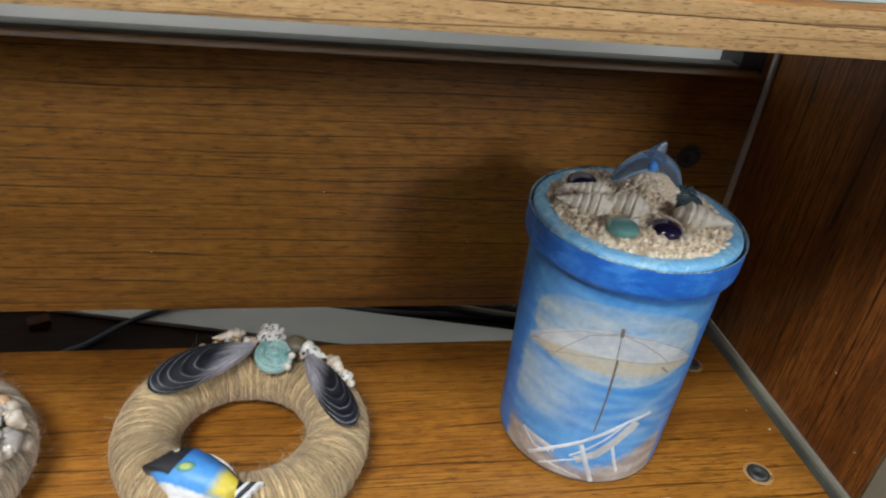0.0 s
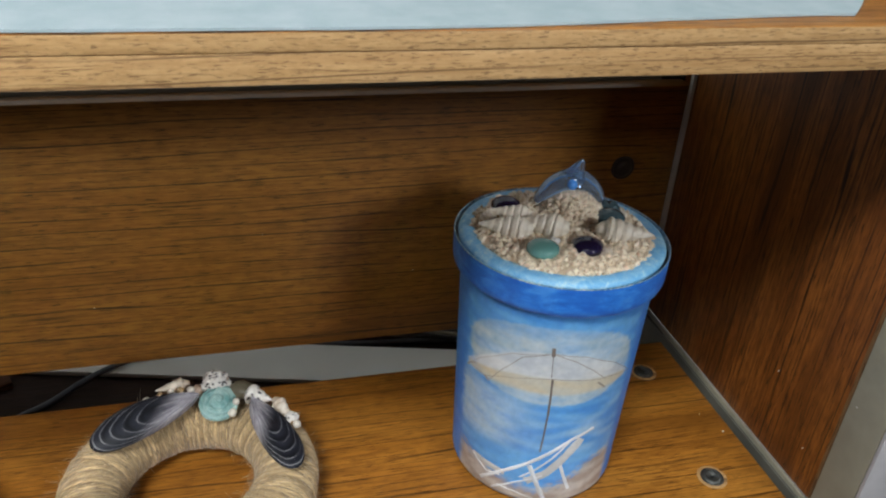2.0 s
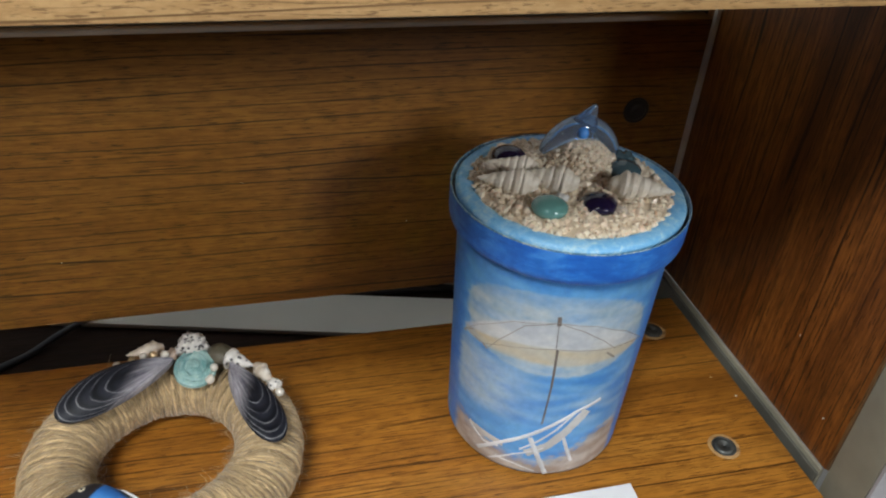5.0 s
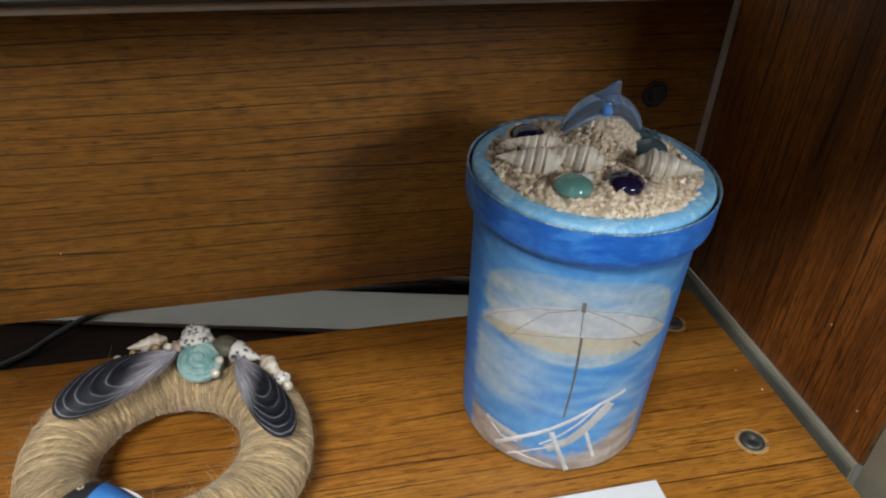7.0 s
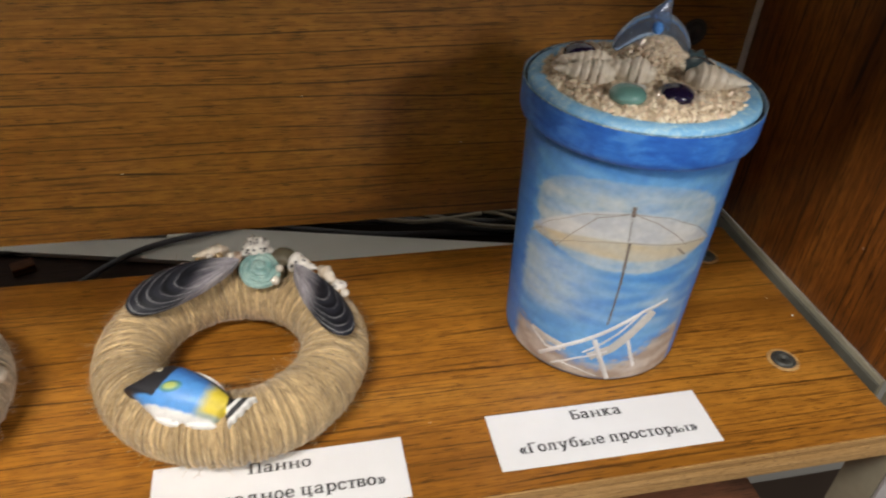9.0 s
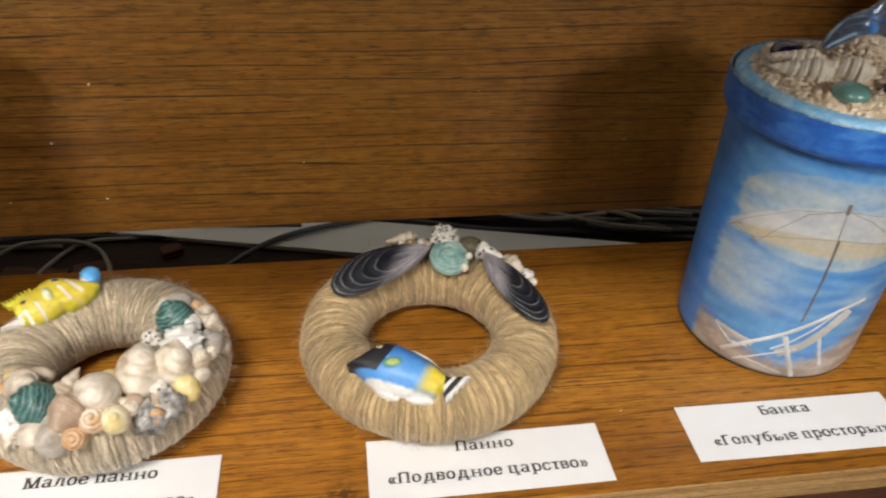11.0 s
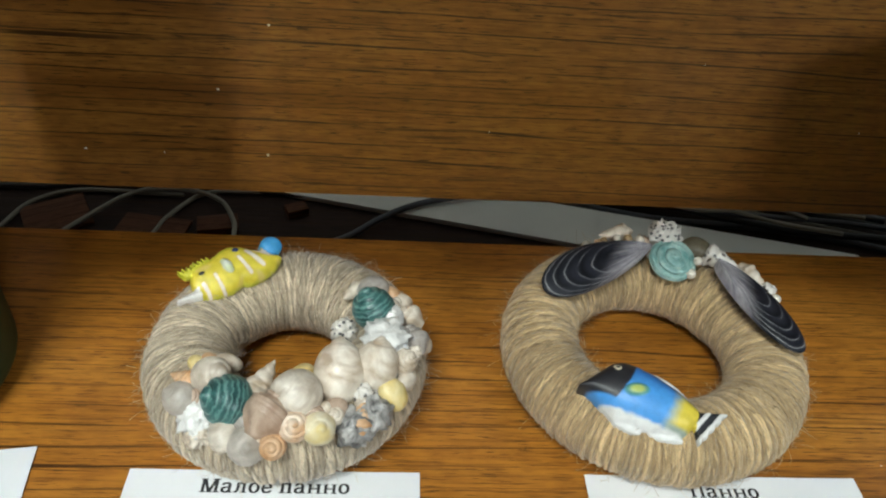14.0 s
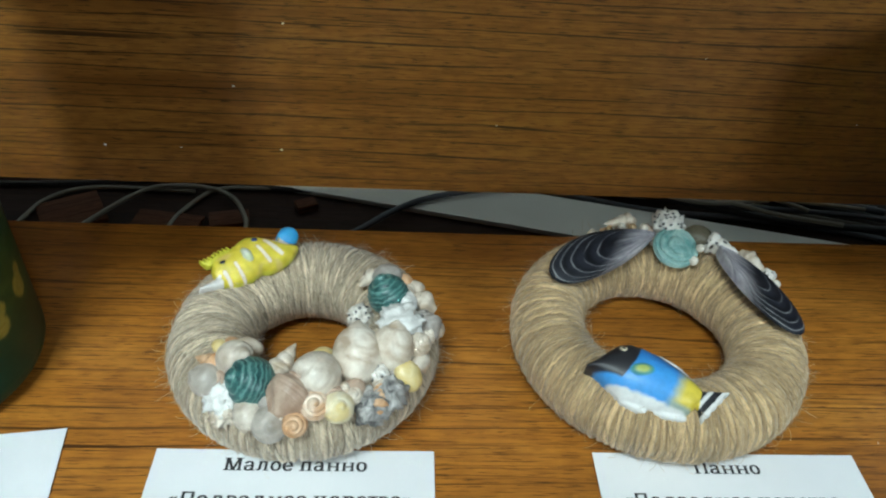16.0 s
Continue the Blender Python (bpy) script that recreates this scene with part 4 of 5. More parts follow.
    s("round_shell", turban(0.0094, 1.12, 0.022, 0.34, 0, 13.0, 0.8), SH_CREAM, -37, 71, 60, (15, 45), 0.001, "beige round shell")
    s("coral_piece", chunk(0.0094, 2.9, 0.42, 0.55), SH_WHITE, -16, 84, 80, (0, 0), -0.004, "white branching coral piece")
    s("coral_piece", chunk(0.0058, 4.9, 0.42, 0.6), SH_WHITE, -1, 86, 20, (0, 0), -0.005, "white branching coral piece")
    s("spotted_shell", chunk(0.0056, 6.6, 0.35, 1.0), SH_SPOT, 2, 138, 0, (0, 0), -0.001, "brown pitted coral piece")
    s("small_shell", spire(0.013, 0.0050, 3), SH_CREAM, 33, 114, 100, (0, -20), -0.001, "small cream shell")
    s("round_shell", moon(0.0070, 1.1, 0.8, 14), SH_GREY, 27, 94, 100, (0, 0), -0.001, "grey round shell")
    s("small_shell", moon(0.0040, 1.2, 0.8, 15), SH_ORANGE, 22, 74, 0, (0, 0), -0.001, "small orange shell")
    s("small_shell", moon(0.0044, 1.2, 0.8, 16), SH_CREAM, 16, 64, 0, (0, 0), -0.001, "small cream shell")
    s("round_shell", whelk(0.014, 0.0060, 17), SH_CREAM, 7, 60, 70, (0, 0), 0, "cream round shell")
    s("round_shell", whelk(0.015, 0.0066, 18), SH_GREY, -7, 54, 40, (0, 0), 0, "grey-brown round shell")
    s("small_shell", moon(0.0038, 1.2, 0.8, 19), SH_CREAM, -2, 32, 0, (0, 0), 0, "small cream shell")
    s("small_shell", turban(0.0056, 1.15, 0.07, 0.45, 0, 5.5), SH_CREAM, -22, 58, 0, (0, 0), 0, "small cream snail shell")
    s("small_shell", moon(0.0046, 1.3, 0.8, 20), SH_BEIGE, -26, 44, 0, (0, 0), 0, "small beige shell")
    s("small_shell", moon(0.0042, 1.3, 0.8, 21), SH_BROWN, -61, 66, 0, (0, 0), 0, "small brown shell")
    s("small_shell", moon(0.0040, 1.2, 0.8, 22), SH_GREY, -99, 64, 0, (0, 0), 0, "small grey shell")

    # the smallest shells fill the gaps between the large ones
    rnd = random.Random(21)
    for i, (phi, psi) in enumerate(((-62, 58), (-48, 56), (-38, 60), (-70, 68), (-64, 72), (-88, 60), (-95, 50), (-105, 46), (-118, 60), (-124, 72), (-20, 66), (-26, 58), (-14, 48), (14, 74), (22, 84), (-44, 90), (-66, 96), (-100, 92))):
        mat = (SH_CREAM, SH_BEIGE, SH_GREY, SH_BROWN, SH_CREAM, SH_SPOT)[i % 6]
        r = rnd.uniform(0.0036, 0.0052)
        bm = (turban(r, 1.1, 0.08, 0.5, 30, i), spire(r * 2.8, r * 0.9, 4), clam(r * 1.15, 1.1, 0.6, 4, i))[i % 3]
        s("small_shell", bm, mat, phi, psi, rnd.uniform(0, 360), (rnd.uniform(-30, 30), rnd.uniform(-30, 30)), 0.0, ("small cream shell", "small beige shell", "small grey shell", "small brown shell", "small cream shell", "small spotted shell")[i % 6])
    figurine("fish_figurine", yellow_fish(), w.ob, lay((-0.0440, 0.0186, 0.0420), (-0.0095, 0.0406, 0.0425), (0.30, -0.46, 0.85), 0.0005), "yellow ceramic figurine with white bands and blue tail")
    return w


# ---- painted cans ----
def can_body(radius, height, foot, mat, parent, colour, n=300, rows=150, name="can_body", flare=0.0):
    bm = bmesh.new()
    prof = [(radius - foot * (1 - math.sin(k * math.pi / 16)), foot * (1 - math.cos(k * math.pi / 16))) for k in range(9)]
    prof += [(radius + flare * (height - foot) * (i + 1) / rows, foot + (height - foot) * (i + 1) / rows) for i in range(rows)]
    lathe(bm, prof, n)
    layer = bm.verts.layers.float_color.new("pigment")
    for v in bm.verts:
        th = math.degrees(math.atan2(v.co.y, v.co.x)) + 90
        v[layer] = (*colour((th + 180) % 360 - 180, v.co.z * 1000), 1)
    return part(name, bm, mat, parent, "", True, 40)


def unroll(a, z):
    """Where a mark of the beach scene sits on the can: degrees and mm."""
    return -19.5 + (a + 19.5) * (1.14 if a < -19.5 else 1.02), z * 0.962


def roll_up(a, z):
    return -19.5 + (a + 19.5) / (1.14 if a < -19.5 else 1.02), z / 0.962


def stroke(bm, pts, width, radius, lift=0.0002):
    """A brush stroke on the flared can: points of (degrees from the front, height in mm), joined straight."""
    pts = [unroll(a, z) for a, z in pts]
    out = []
    for (a0, z0), (a1, z1) in zip(pts, pts[1:]):
        n = max(2, int(math.hypot((a1 - a0) * 0.9, z1 - z0) / 2.5))
        out += [(a0 + (a1 - a0) * i / n, z0 + (z1 - z0) * i / n) for i in range(n)]
    out.append(pts[-1])
    k = radius * 1000 * math.pi / 180
    rows = []
    for i, (a, z) in enumerate(out):
        a0, z0 = out[max(0, i - 1)]
        a1, z1 = out[min(len(out) - 1, i + 1)]
        dx, dz = (a1 - a0) * k, z1 - z0
        ln = math.hypot(dx, dz) or 1
        w = width * 500 * (1 + 0.18 * fuzz(a, z, 0, 0.35))
        row = []
        for sgn, up in ((-1, 0.0), (-0.8, lift), (0.8, lift), (1, 0.0)):
            aa, zz = radians(a - sgn * w * dz / ln / k * 1.0 - 90), (z + sgn * w * dx / ln) / 1000
            r = radius + 0.024 * max(0.0, zz - 0.005) + up - 0.0001
            row.append(bm.verts.new((r * math.cos(aa), r * math.sin(aa), zz)))
        rows.append(row)
    grid(bm, rows)
    return bm


BLUE = (0.028, 0.190, 0.63)


def sea_paint(a, z):
    """Beach scene: blue sky and sea, a pale halo round the parasol, wet sand at the foot."""
    a, z = roll_up(a, z)
    u = (a + 18) / 54
    n1, n2 = fuzz(a * 0.05, z * 0.12, 0, 1.0), fuzz(a * 0.05, z * 0.17, 3, 1.0)
    n3 = fuzz(a * 0.25, z * 0.4, 7, 1.0)
    c = blend(BLUE, (0.075, 0.25, 0.66), clamp(0.5 + 0.9 * n1))
    inside = ease(1.06, 0.93, abs(u) + 0.05 * n3)
    sea = blend((0.06, 0.25, 0.64), (0.15, 0.39, 0.71), clamp(0.5 + n2))
    c = blend(c, sea, inside * ease(150, 138, z + 4 * n3))
    wash = ease(0.2, -0.75, u) * ease(38, 52, z) * ease(92, 76, z) * clamp(0.8 + 0.5 * n2 + 0.2 * n3)
    c = blend(c, (0.46, 0.56, 0.60), 0.85 * wash * inside)
    wash = ease(-0.3, 0.5, u) * ease(40, 55, z) * ease(84, 66, z) * clamp(0.25 + 1.2 * n2)
    c = blend(c, (0.40, 0.52, 0.62), 0.7 * wash * inside)
    halo = ease(1.06, 0.90, abs(u * 1.07) ** 2.4 + abs((z - 110.5) / 27.5) ** 2.2 + 0.10 * n3)
    grey = blend((0.33, 0.45, 0.52), (0.52, 0.58, 0.58), clamp(0.5 + 1.0 * n2 + 0.3 * n3))
    c = blend(c, grey, halo * clamp(0.80 + 0.5 * n1 + 0.15 * n3) * (0.60 + 0.40 * ease(140, 122, z)))
    dip = 6.0 * ease(-0.15, -1.0, u)
    cl, ch = 92 + 5 * u * u - dip, 103 - 4 * u * u - dip
    c = blend(c, (0.58, 0.50, 0.33), ease(cl - 2, cl + 1, z) * ease(ch + 1, ch - 1, z) * ease(0.97, 0.90, abs(u)) * clamp(0.8 + 0.5 * n2))
    tl = 103 - 4.5 * u * u - dip
    th = 121 - 24 * u * u - dip
    canopy = ease(tl - 0.6, tl + 0.6, z) * ease(th + 0.6, th - 0.6, z)
    c = blend(c, blend((0.60, 0.57, 0.52), (0.72, 0.70, 0.68), clamp(0.5 + n1 + 0.4 * n3)), canopy * 0.62)
    sand_line = 27 - 14 * math.exp(-((u + 0.1) / 0.5) ** 2) + 10 * ease(0.2, 0.9, u) + 6 * n3
    sandc = blend((0.33, 0.26, 0.21), (0.50, 0.45, 0.40), clamp(0.5 + 1.2 * n2 + 0.4 * n3))
    c = blend(c, sandc, inside * ease(sand_line + 5, sand_line - 5, z) * ease(1, 4, z))
    c = blend(c, BLUE, ease(4.0, 1.0, z))
    return c


def add_sea_can():
    can = thing("painted_can", "blue can painted with a beach parasol, lid of sand and shells", "can", pose(0.4144, -0.1370, 0.0004, -0.2, 0.5, 0))
    R, FLARE = 0.0522, 0.024
    paint = painted("beach_painting", 0.42, 0.12, 0.18, 260)
    body = can_body(R, 0.1455, 0.005, paint, can, sea_paint, flare=FLARE)
    blue = brushed("brushed_blue_paint", (0.016, 0.105, 0.48), (0.030, 0.180, 0.64), (0.075, 0.275, 0.72))
    pale = brushed("pale_blue_paint", (0.13, 0.38, 0.68), (0.25, 0.51, 0.74), (0.46, 0.66, 0.74), 190, 1.0, 0.5)
    worn = brushed("worn_rim_paint", (0.02, 0.10, 0.22), (0.20, 0.33, 0.42), (0.62, 0.64, 0.58), 420, 1.0, 0.4)
    part("collar", lathe(bmesh.new(), [(0.0550, 0.1412), (0.0566, 0.1416), (0.0584, 0.1424), (0.0596, 0.1436), (0.0602, 0.1452), (0.0605, 0.1475), (0.0607, 0.1595), (0.0606, 0.1604)], 128, False), blue, can, "deep blue painted collar")
    part("rim_edge", lathe(bmesh.new(), [(0.0606, 0.1604), (0.06062, 0.1609), (0.0603, 0.1612), (0.0599, 0.1606), (0.0598, 0.1505)], 128, False), worn, can, "worn rim with pale chips")
    part("rim_gap", lathe(bmesh.new(), [(0.0599, 0.1572), (0.0550, 0.1572)], 96, True), M_DARK, can, "")
    part("lid", lathe(bmesh.new(), [(0.0580, 0.1570), (0.0582, 0.1602), (0.0576, 0.1614), (0.0560, 0.1623), (0.0512, 0.1629), (0.0500, 0.1625), (0.0488, 0.1615)], 128), pale, can, "pale blue painted lid")
    # parasol ribs and pole
    dark = plain("umber_paint", (0.17, 0.14, 0.12), 0.5, 0, 0.3, 300, 0)
    bm = bmesh.new()
    stroke(bm, [(-19.5, 125), (-19.2, 119)], 0.0022, R)
    stroke(bm, [(-19.2, 119), (-18.4, 104)], 0.00045, R)
    stroke(bm, [(-17.6, 103), (-17.2, 90), (-17.0, 76)], 0.0014, R)
    stroke(bm, [(-17.0, 76), (-17.5, 60), (-18.2, 46)], 0.0011, R)
    part("painted_pole", bm, dark, body, "thin umber brush stroke")
    bm = bmesh.new()
    stroke(bm, [(-19.3, 121), (-34, 115), (-45, 100), (-52.2, 88)], 0.00045, R)
    stroke(bm, [(-55, 90.5), (-52, 88)], 0.0014, R)
    stroke(bm, [(-19.3, 121), (-6, 116), (6, 108), (15, 99.8)], 0.00045, R)
    stroke(bm, [(10, 98.5), (16.2, 93)], 0.0013, R)
    stroke(bm, [(-69, 89), (-62, 94.5)], 0.0008, R)
    stroke(bm, [(-69.5, 88), (-67.5, 89)], 0.0015, R)
    stroke(bm, [(-66, 91), (-55, 89.8), (-44, 96), (-30, 101), (-18, 103.2), (-4, 102.6), (10, 101), (22, 100), (37, 96.4)], 0.00035, R)
    stroke(bm, [(-19.3, 121), (0, 119), (20, 110), (37, 96.5)], 0.00035, R)
    stroke(bm, [(-19.3, 121), (-40, 115), (-58, 101), (-69, 89)], 0.0003, R)
    part("painted_ribs", bm, plain("thin_umber_paint", (0.30, 0.26, 0.22), 0.5, 0, 0.3, 300, 0), body, "fine umber brush lines")
    white = plain("white_brush_paint", (0.66, 0.66, 0.66), 0.5, 0, 0.25, 300, 0)
    cloth = plain("grey_brush_paint", (0.50, 0.48, 0.45), 0.5, 0, 0.25, 250, 0)
    bm = bmesh.new()
    stroke(bm, [(-24.0, 19.9), (-12.3, 28.3), (-4.1, 38.6), (7.2, 55.3)], 0.0062, R, 0.0002)
    stroke(bm, [(-59.0, 24.1), (-47.4, 23.2), (-36.6, 21.9)], 0.0046, R, 0.0002)
    part("painted_seat", bm, cloth, body, "grey painted canvas")
    bm = bmesh.new()
    for pts, w in (([(-51.7, 8.4), (-37.9, 23.0), (-23.5, 35.8), (0.3, 55.8), (14.8, 61.7)], 0.0026), ([(-27.4, 22.2), (-18.8, 31.2), (-9.9, 41.1), (1.7, 57.5)], 0.0013), ([(-23.0, 33.9), (-17.5, 19.5), (-10.4, 3.2)], 0.003), ([(-4.0, 34.9), (0.0, 23.9), (4.6, 12.6)], 0.0022), ([(-43.7, 5.5), (-30.0, 16.8), (-14.4, 26.0)], 0.0012), ([(-59.1, 24.9), (-48.3, 16.6), (-39.0, 18.7)], 0.001), ([(-40.3, 9.8), (-29.2, 8.8), (-17.5, 5.1)], 0.0008)):
        stroke(bm, pts, w, R, 0.0003)
    part("painted_chair", bm, white, body, "white painted deck chair")
    # sand bed, mound and what is set in it
    rnd = random.Random(5)

    def bed(x, y):
        d = math.hypot(x - 0.012, y - 0.016)
        return 0.1640 + 0.0135 * ease(0.022, 0.003, d) + 0.0012 * fuzz(x, y, 0, 90) - 0.0022 * ease(0.040, 0.0494, math.hypot(x, y))
    bm = bmesh.new()
    rows = []
    for i in range(25):
        rr = 0.0494 * i / 24
        rows.append([bm.verts.new((rr * math.cos(a), rr * math.sin(a), bed(rr * math.cos(a), rr * math.sin(a)))) for a in [2 * math.pi * k / 60 for k in range(60)]])
    for a, b in zip(rows, rows[1:]):
        for k in range(60):
            bm.faces.new((a[k], b[k], b[(k + 1) % 60], a[(k + 1) % 60]))
    bmesh.ops.remove_doubles(bm, verts=bm.verts, dist=0.00003)
    sand = Nodes("coarse_sand")
    g = sand.tree.nodes.new("ShaderNodeNewGeometry")
    sandm = sand.set(sand.ramp(g.outputs["Random Per Island"], [(0.0, (0.42, 0.31, 0.20)), (0.2, (0.64, 0.52, 0.38)), (0.5, (0.78, 0.66, 0.47)), (0.8, (0.86, 0.78, 0.63)), (1.0, (0.74, 0.52, 0.36))]), 0.35, Coat_Weight=0.3)
    bed_ob = part("sand_bed", bm, sandm, can, "")
    bm = bmesh.new()
    for i in range(1700):
        a, q = rnd.uniform(0, 6.283), 0.0503 * math.sqrt(rnd.random())
        x, y = q * math.cos(a), q * math.sin(a)
        if i % 4 == 0:
            x, y = 0.012 + rnd.gauss(0, 0.008), 0.014 + rnd.gauss(0, 0.008)
        size = rnd.uniform(0.0012, 0.0026)
        m = pose(x, y, bed(x, y) + size * 0.35, rnd.uniform(0, 360), rnd.uniform(0, 360), 0) @ Matrix.Diagonal((size * rnd.uniform(0.8, 1.4), size, size * rnd.uniform(0.6, 1.0), 1))
        grain = bmesh.ops.create_icosphere(bm, subdivisions=1, radius=1.0, matrix=m)["verts"]
        mid = sum((v.co for v in grain), Vector()) / len(grain)
        for v in grain:
            v.co = mid + (v.co - mid) * rnd.uniform(0.80, 1.12)
    tagged(part("coarse_sand", bm, sandm, bed_ob, "coarse pale pinkish sand", True, 22), kind="stuff")

    def put(name, bm, mat, x, y, spin, label, up=0.0, tilt=0.0):
        return part(name, bm, mat, can, label, True, 50, pose(x / 970, y / 960, bed(x / 970, y / 960) + up, 0, tilt, spin))
    ribbed = shell_mat("ribbed_cream_shell", (0.78, 0.69, 0.55), (0.92, 0.86, 0.74), None, 160)
    put("spire_shell", spire(0.030, 0.0074, 7, 0, 110, 24, 13), ribbed, -33, -5, 158, "cream ribbed spire shell")
    put("spire_shell", spire(0.031, 0.0076, 7, 0, 110, 24, 13), ribbed, -14, -7, 152, "cream ribbed spire shell", 0.001)
    put("spire_shell", spire(0.026, 0.0058, 7, 0, 110, 24, 13), ribbed, -26, 10, 156, "cream ribbed spire shell", 0.001)
    put("spire_shell", spire(0.031, 0.0078, 6, 0, 110, 24, 17), ribbed, 26, -19, -22, "cream ribbed spire shell with brown bands")
    teal = plain("teal_glass_bead", (0.12, 0.28, 0.255), 0.12, 0, 0.1, 100, 0, 0.9)
    navy = plain("dark_violet_glass_bead", (0.012, 0.008, 0.035), 0.12, 0, 0.2, 100, 0, 0.3)
    smoke = plain("smoky_blue_glass_bead", (0.07, 0.12, 0.14), 0.12, 0, 0.2, 100, 0, 0.8)
    put("glass_bead", ball(0.0090, 0.55), teal, -21, -26, 0, "teal glass drop", -0.001)
    put("glass_bead", ball(0.0092, 0.50), navy, 4, -24.5, 0, "dark violet glass drop", -0.001)
    put("glass_bead", ball(0.0090, 0.6), navy, -25, 23, 0, "dark violet glass drop")
    put("glass_bead", ball(0.0088, 0.55), smoke, 29, 2, 0, "smoky blue glass drop")
    put("shell_fragment", chunk(0.0062, 3.3, 0.35, 0.8), smoke, 33, 12, 0, "smoky translucent fragment")
    put("small_stone", chunk(0.0042, 1.3, 0.35, 0.8), SH_CREAM, -38, 14, 0, "pale pebble")
    put("small_stone", chunk(0.0036, 2.3, 0.35, 0.8), SH_CREAM, 38, 8, 0, "pale pebble")
    put("small_stone", chunk(0.0034, 4.3, 0.35, 0.8), SH_WHITE, -12, -18, 0, "pale pebble")
    put("small_stone", chunk(0.0030, 6.3, 0.35, 0.8), SH_CREAM, 12, -32, 0, "pale pebble")
    # arched glass figurine on the mound
    glass = Nodes("blue_tinted_glass")
    gm = glass.set((0.50, 0.70, 1.0), 0.05, Transmission_Weight=0.88, IOR=1.45, Coat_Weight=0.6)
    arc = smooth_path([(-0.0100, 0, 0.1722), (-0.0060, 0, 0.1772), (0.0015, 0, 0.1825), (0.0100, 0, 0.1850), (0.0190, 0, 0.1835), (0.0270, 0, 0.1785), (0.0325, 0, 0.1725), (0.0365, 0, 0.1670)], 7)
    bm = tube(bmesh.new(), arc, 0.0068, 20, False, lambda t: max(0.10, math.sin(math.pi * clamp(0.05 + 0.90 * t)) ** 0.75))
    figure = part("glass_figurine", bm, gm, can, "arched pale blue glass figurine", True, 60, pose(-0.0008, 0.019, -0.0008) @ Matrix.Diagonal((0.92, 1, 1, 1)))
    fin = smooth_path([(0.0125, 0, 0.1860), (0.0155, 0, 0.1915), (0.0185, 0, 0.1972)], 5)
    bm = tube(bmesh.new(), fin, 0.0078, 14, False, lambda t: 1 - 0.88 * t ** 1.3)
    for v in bm.verts:
        v.co.y *= 0.45
    part("top_fin", bm, gm, figure, "clear glass fin")
    for sgn in (-1, 1):
        bm = tube(bmesh.new(), smooth_path([(0.0355, 0, 0.1685), (0.0385, sgn * 0.004, 0.1660), (0.0410, sgn * 0.008, 0.1625)], 4), 0.0036, 12, False, lambda t: 1 - 0.6 * t)
        part("tail_fin", bm, gm, figure, "clear glass tail fin")
    # small blue ball stands in for the highlight on the figurine's side
    spot = plain("glint_blue_glass", (0.10, 0.34, 0.95), 0.08, 0, 0.25, 500, 0, 0.8)
    part("blue_glint", ball(0.0032, 0.8), spot, figure, "bright blue ball standing in for a highlight on the glass", at=pose(0.0100, -0.0050, 0.1842, 60))
    return can


def farm_paint(a, z):
    """Dark blue band, cloudy grey-blue sky, green meadow with plain red and yellow patches."""
    n1, n2, n3 = fuzz(a * 0.06, z * 0.06, 1, 1.0), fuzz(a * 0.05, z * 0.2, 5, 1.0), fuzz(a * 0.4, z * 0.6, 2, 1.0)
    skyc = blend((0.060, 0.12, 0.24), (0.14, 0.22, 0.36), clamp(0.5 + n1 + 0.35 * n3))
    c = blend(skyc, (0.03, 0.05, 0.12), ease(128, 150, z + 5 * n1))
    streak = (z - 136 - 0.55 * (a - 76)) / 7
    c = blend(c, (0.36, 0.38, 0.36), math.exp(-streak * streak) * clamp(0.5 + 1.2 * n2) * ease(54, 66, a))
    streak = (z - 158 - 0.9 * (a - 92)) / 6
    c = blend(c, (0.30, 0.33, 0.33), math.exp(-streak * streak) * clamp(0.5 + 1.2 * n2) * ease(78, 88, a))
    c = blend(c, (0.010, 0.035, 0.30), ease(146, 156, z + 6 * n1 - 0.35 * (a - 70)))
    hill = 78 + 0.22 * (a - 60) + 4 * n1
    grass = blend((0.014, 0.090, 0.022), (0.075, 0.160, 0.036), clamp(0.5 + 0.9 * n2 + 0.4 * n3))
    grass = blend((0.001, 0.075, 0.042), grass, ease(18, 58, z + 5 * n1))
    c = blend(c, grass, ease(hill + 3, hill - 3, z + 2 * n3))

    def patch(ca, cz, ra, rz, tilt=0.0):
        da, dz = a - ca, z - cz
        return math.hypot((da + tilt * dz) / ra, (dz - tilt * da * 0.3) / rz)
    red = blend((0.50, 0.060, 0.030), (0.64, 0.15, 0.06), clamp(0.5 + n3 + n2))
    c = blend(c, red, ease(1.08, 0.92, patch(57, 98, 8.5, 11) + 0.16 * n3))
    c = blend(c, red, 0.6 * ease(1.15, 0.85, patch(34, 78, 17, 20, 0.2) + 0.14 * n3))
    c = blend(c, (0.42, 0.24, 0.12), ease(1.1, 0.8, patch(42, 90, 7, 14, 0.3)) * 0.7)
    for ca, cz, k in ((50, 48, 0.80), (75.6, 43, 0.68), (98, 49, 0.66)):
        c = blend(c, blend((0.56, 0.42, 0.04), (0.70, 0.58, 0.12), clamp(0.5 + n3)), ease(1.12, 0.88, min(patch(ca, cz, 9 * k, 9 * k, 0.2), patch(ca + 5 * k, cz + 10 * k, 5.5 * k, 5.5 * k)) + 0.12 * n3))
    c = blend(c, (0.10, 0.17, 0.18), ease(6 + 3 * n1, 3 + 3 * n1, z) * 0.8)
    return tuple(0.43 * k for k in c)


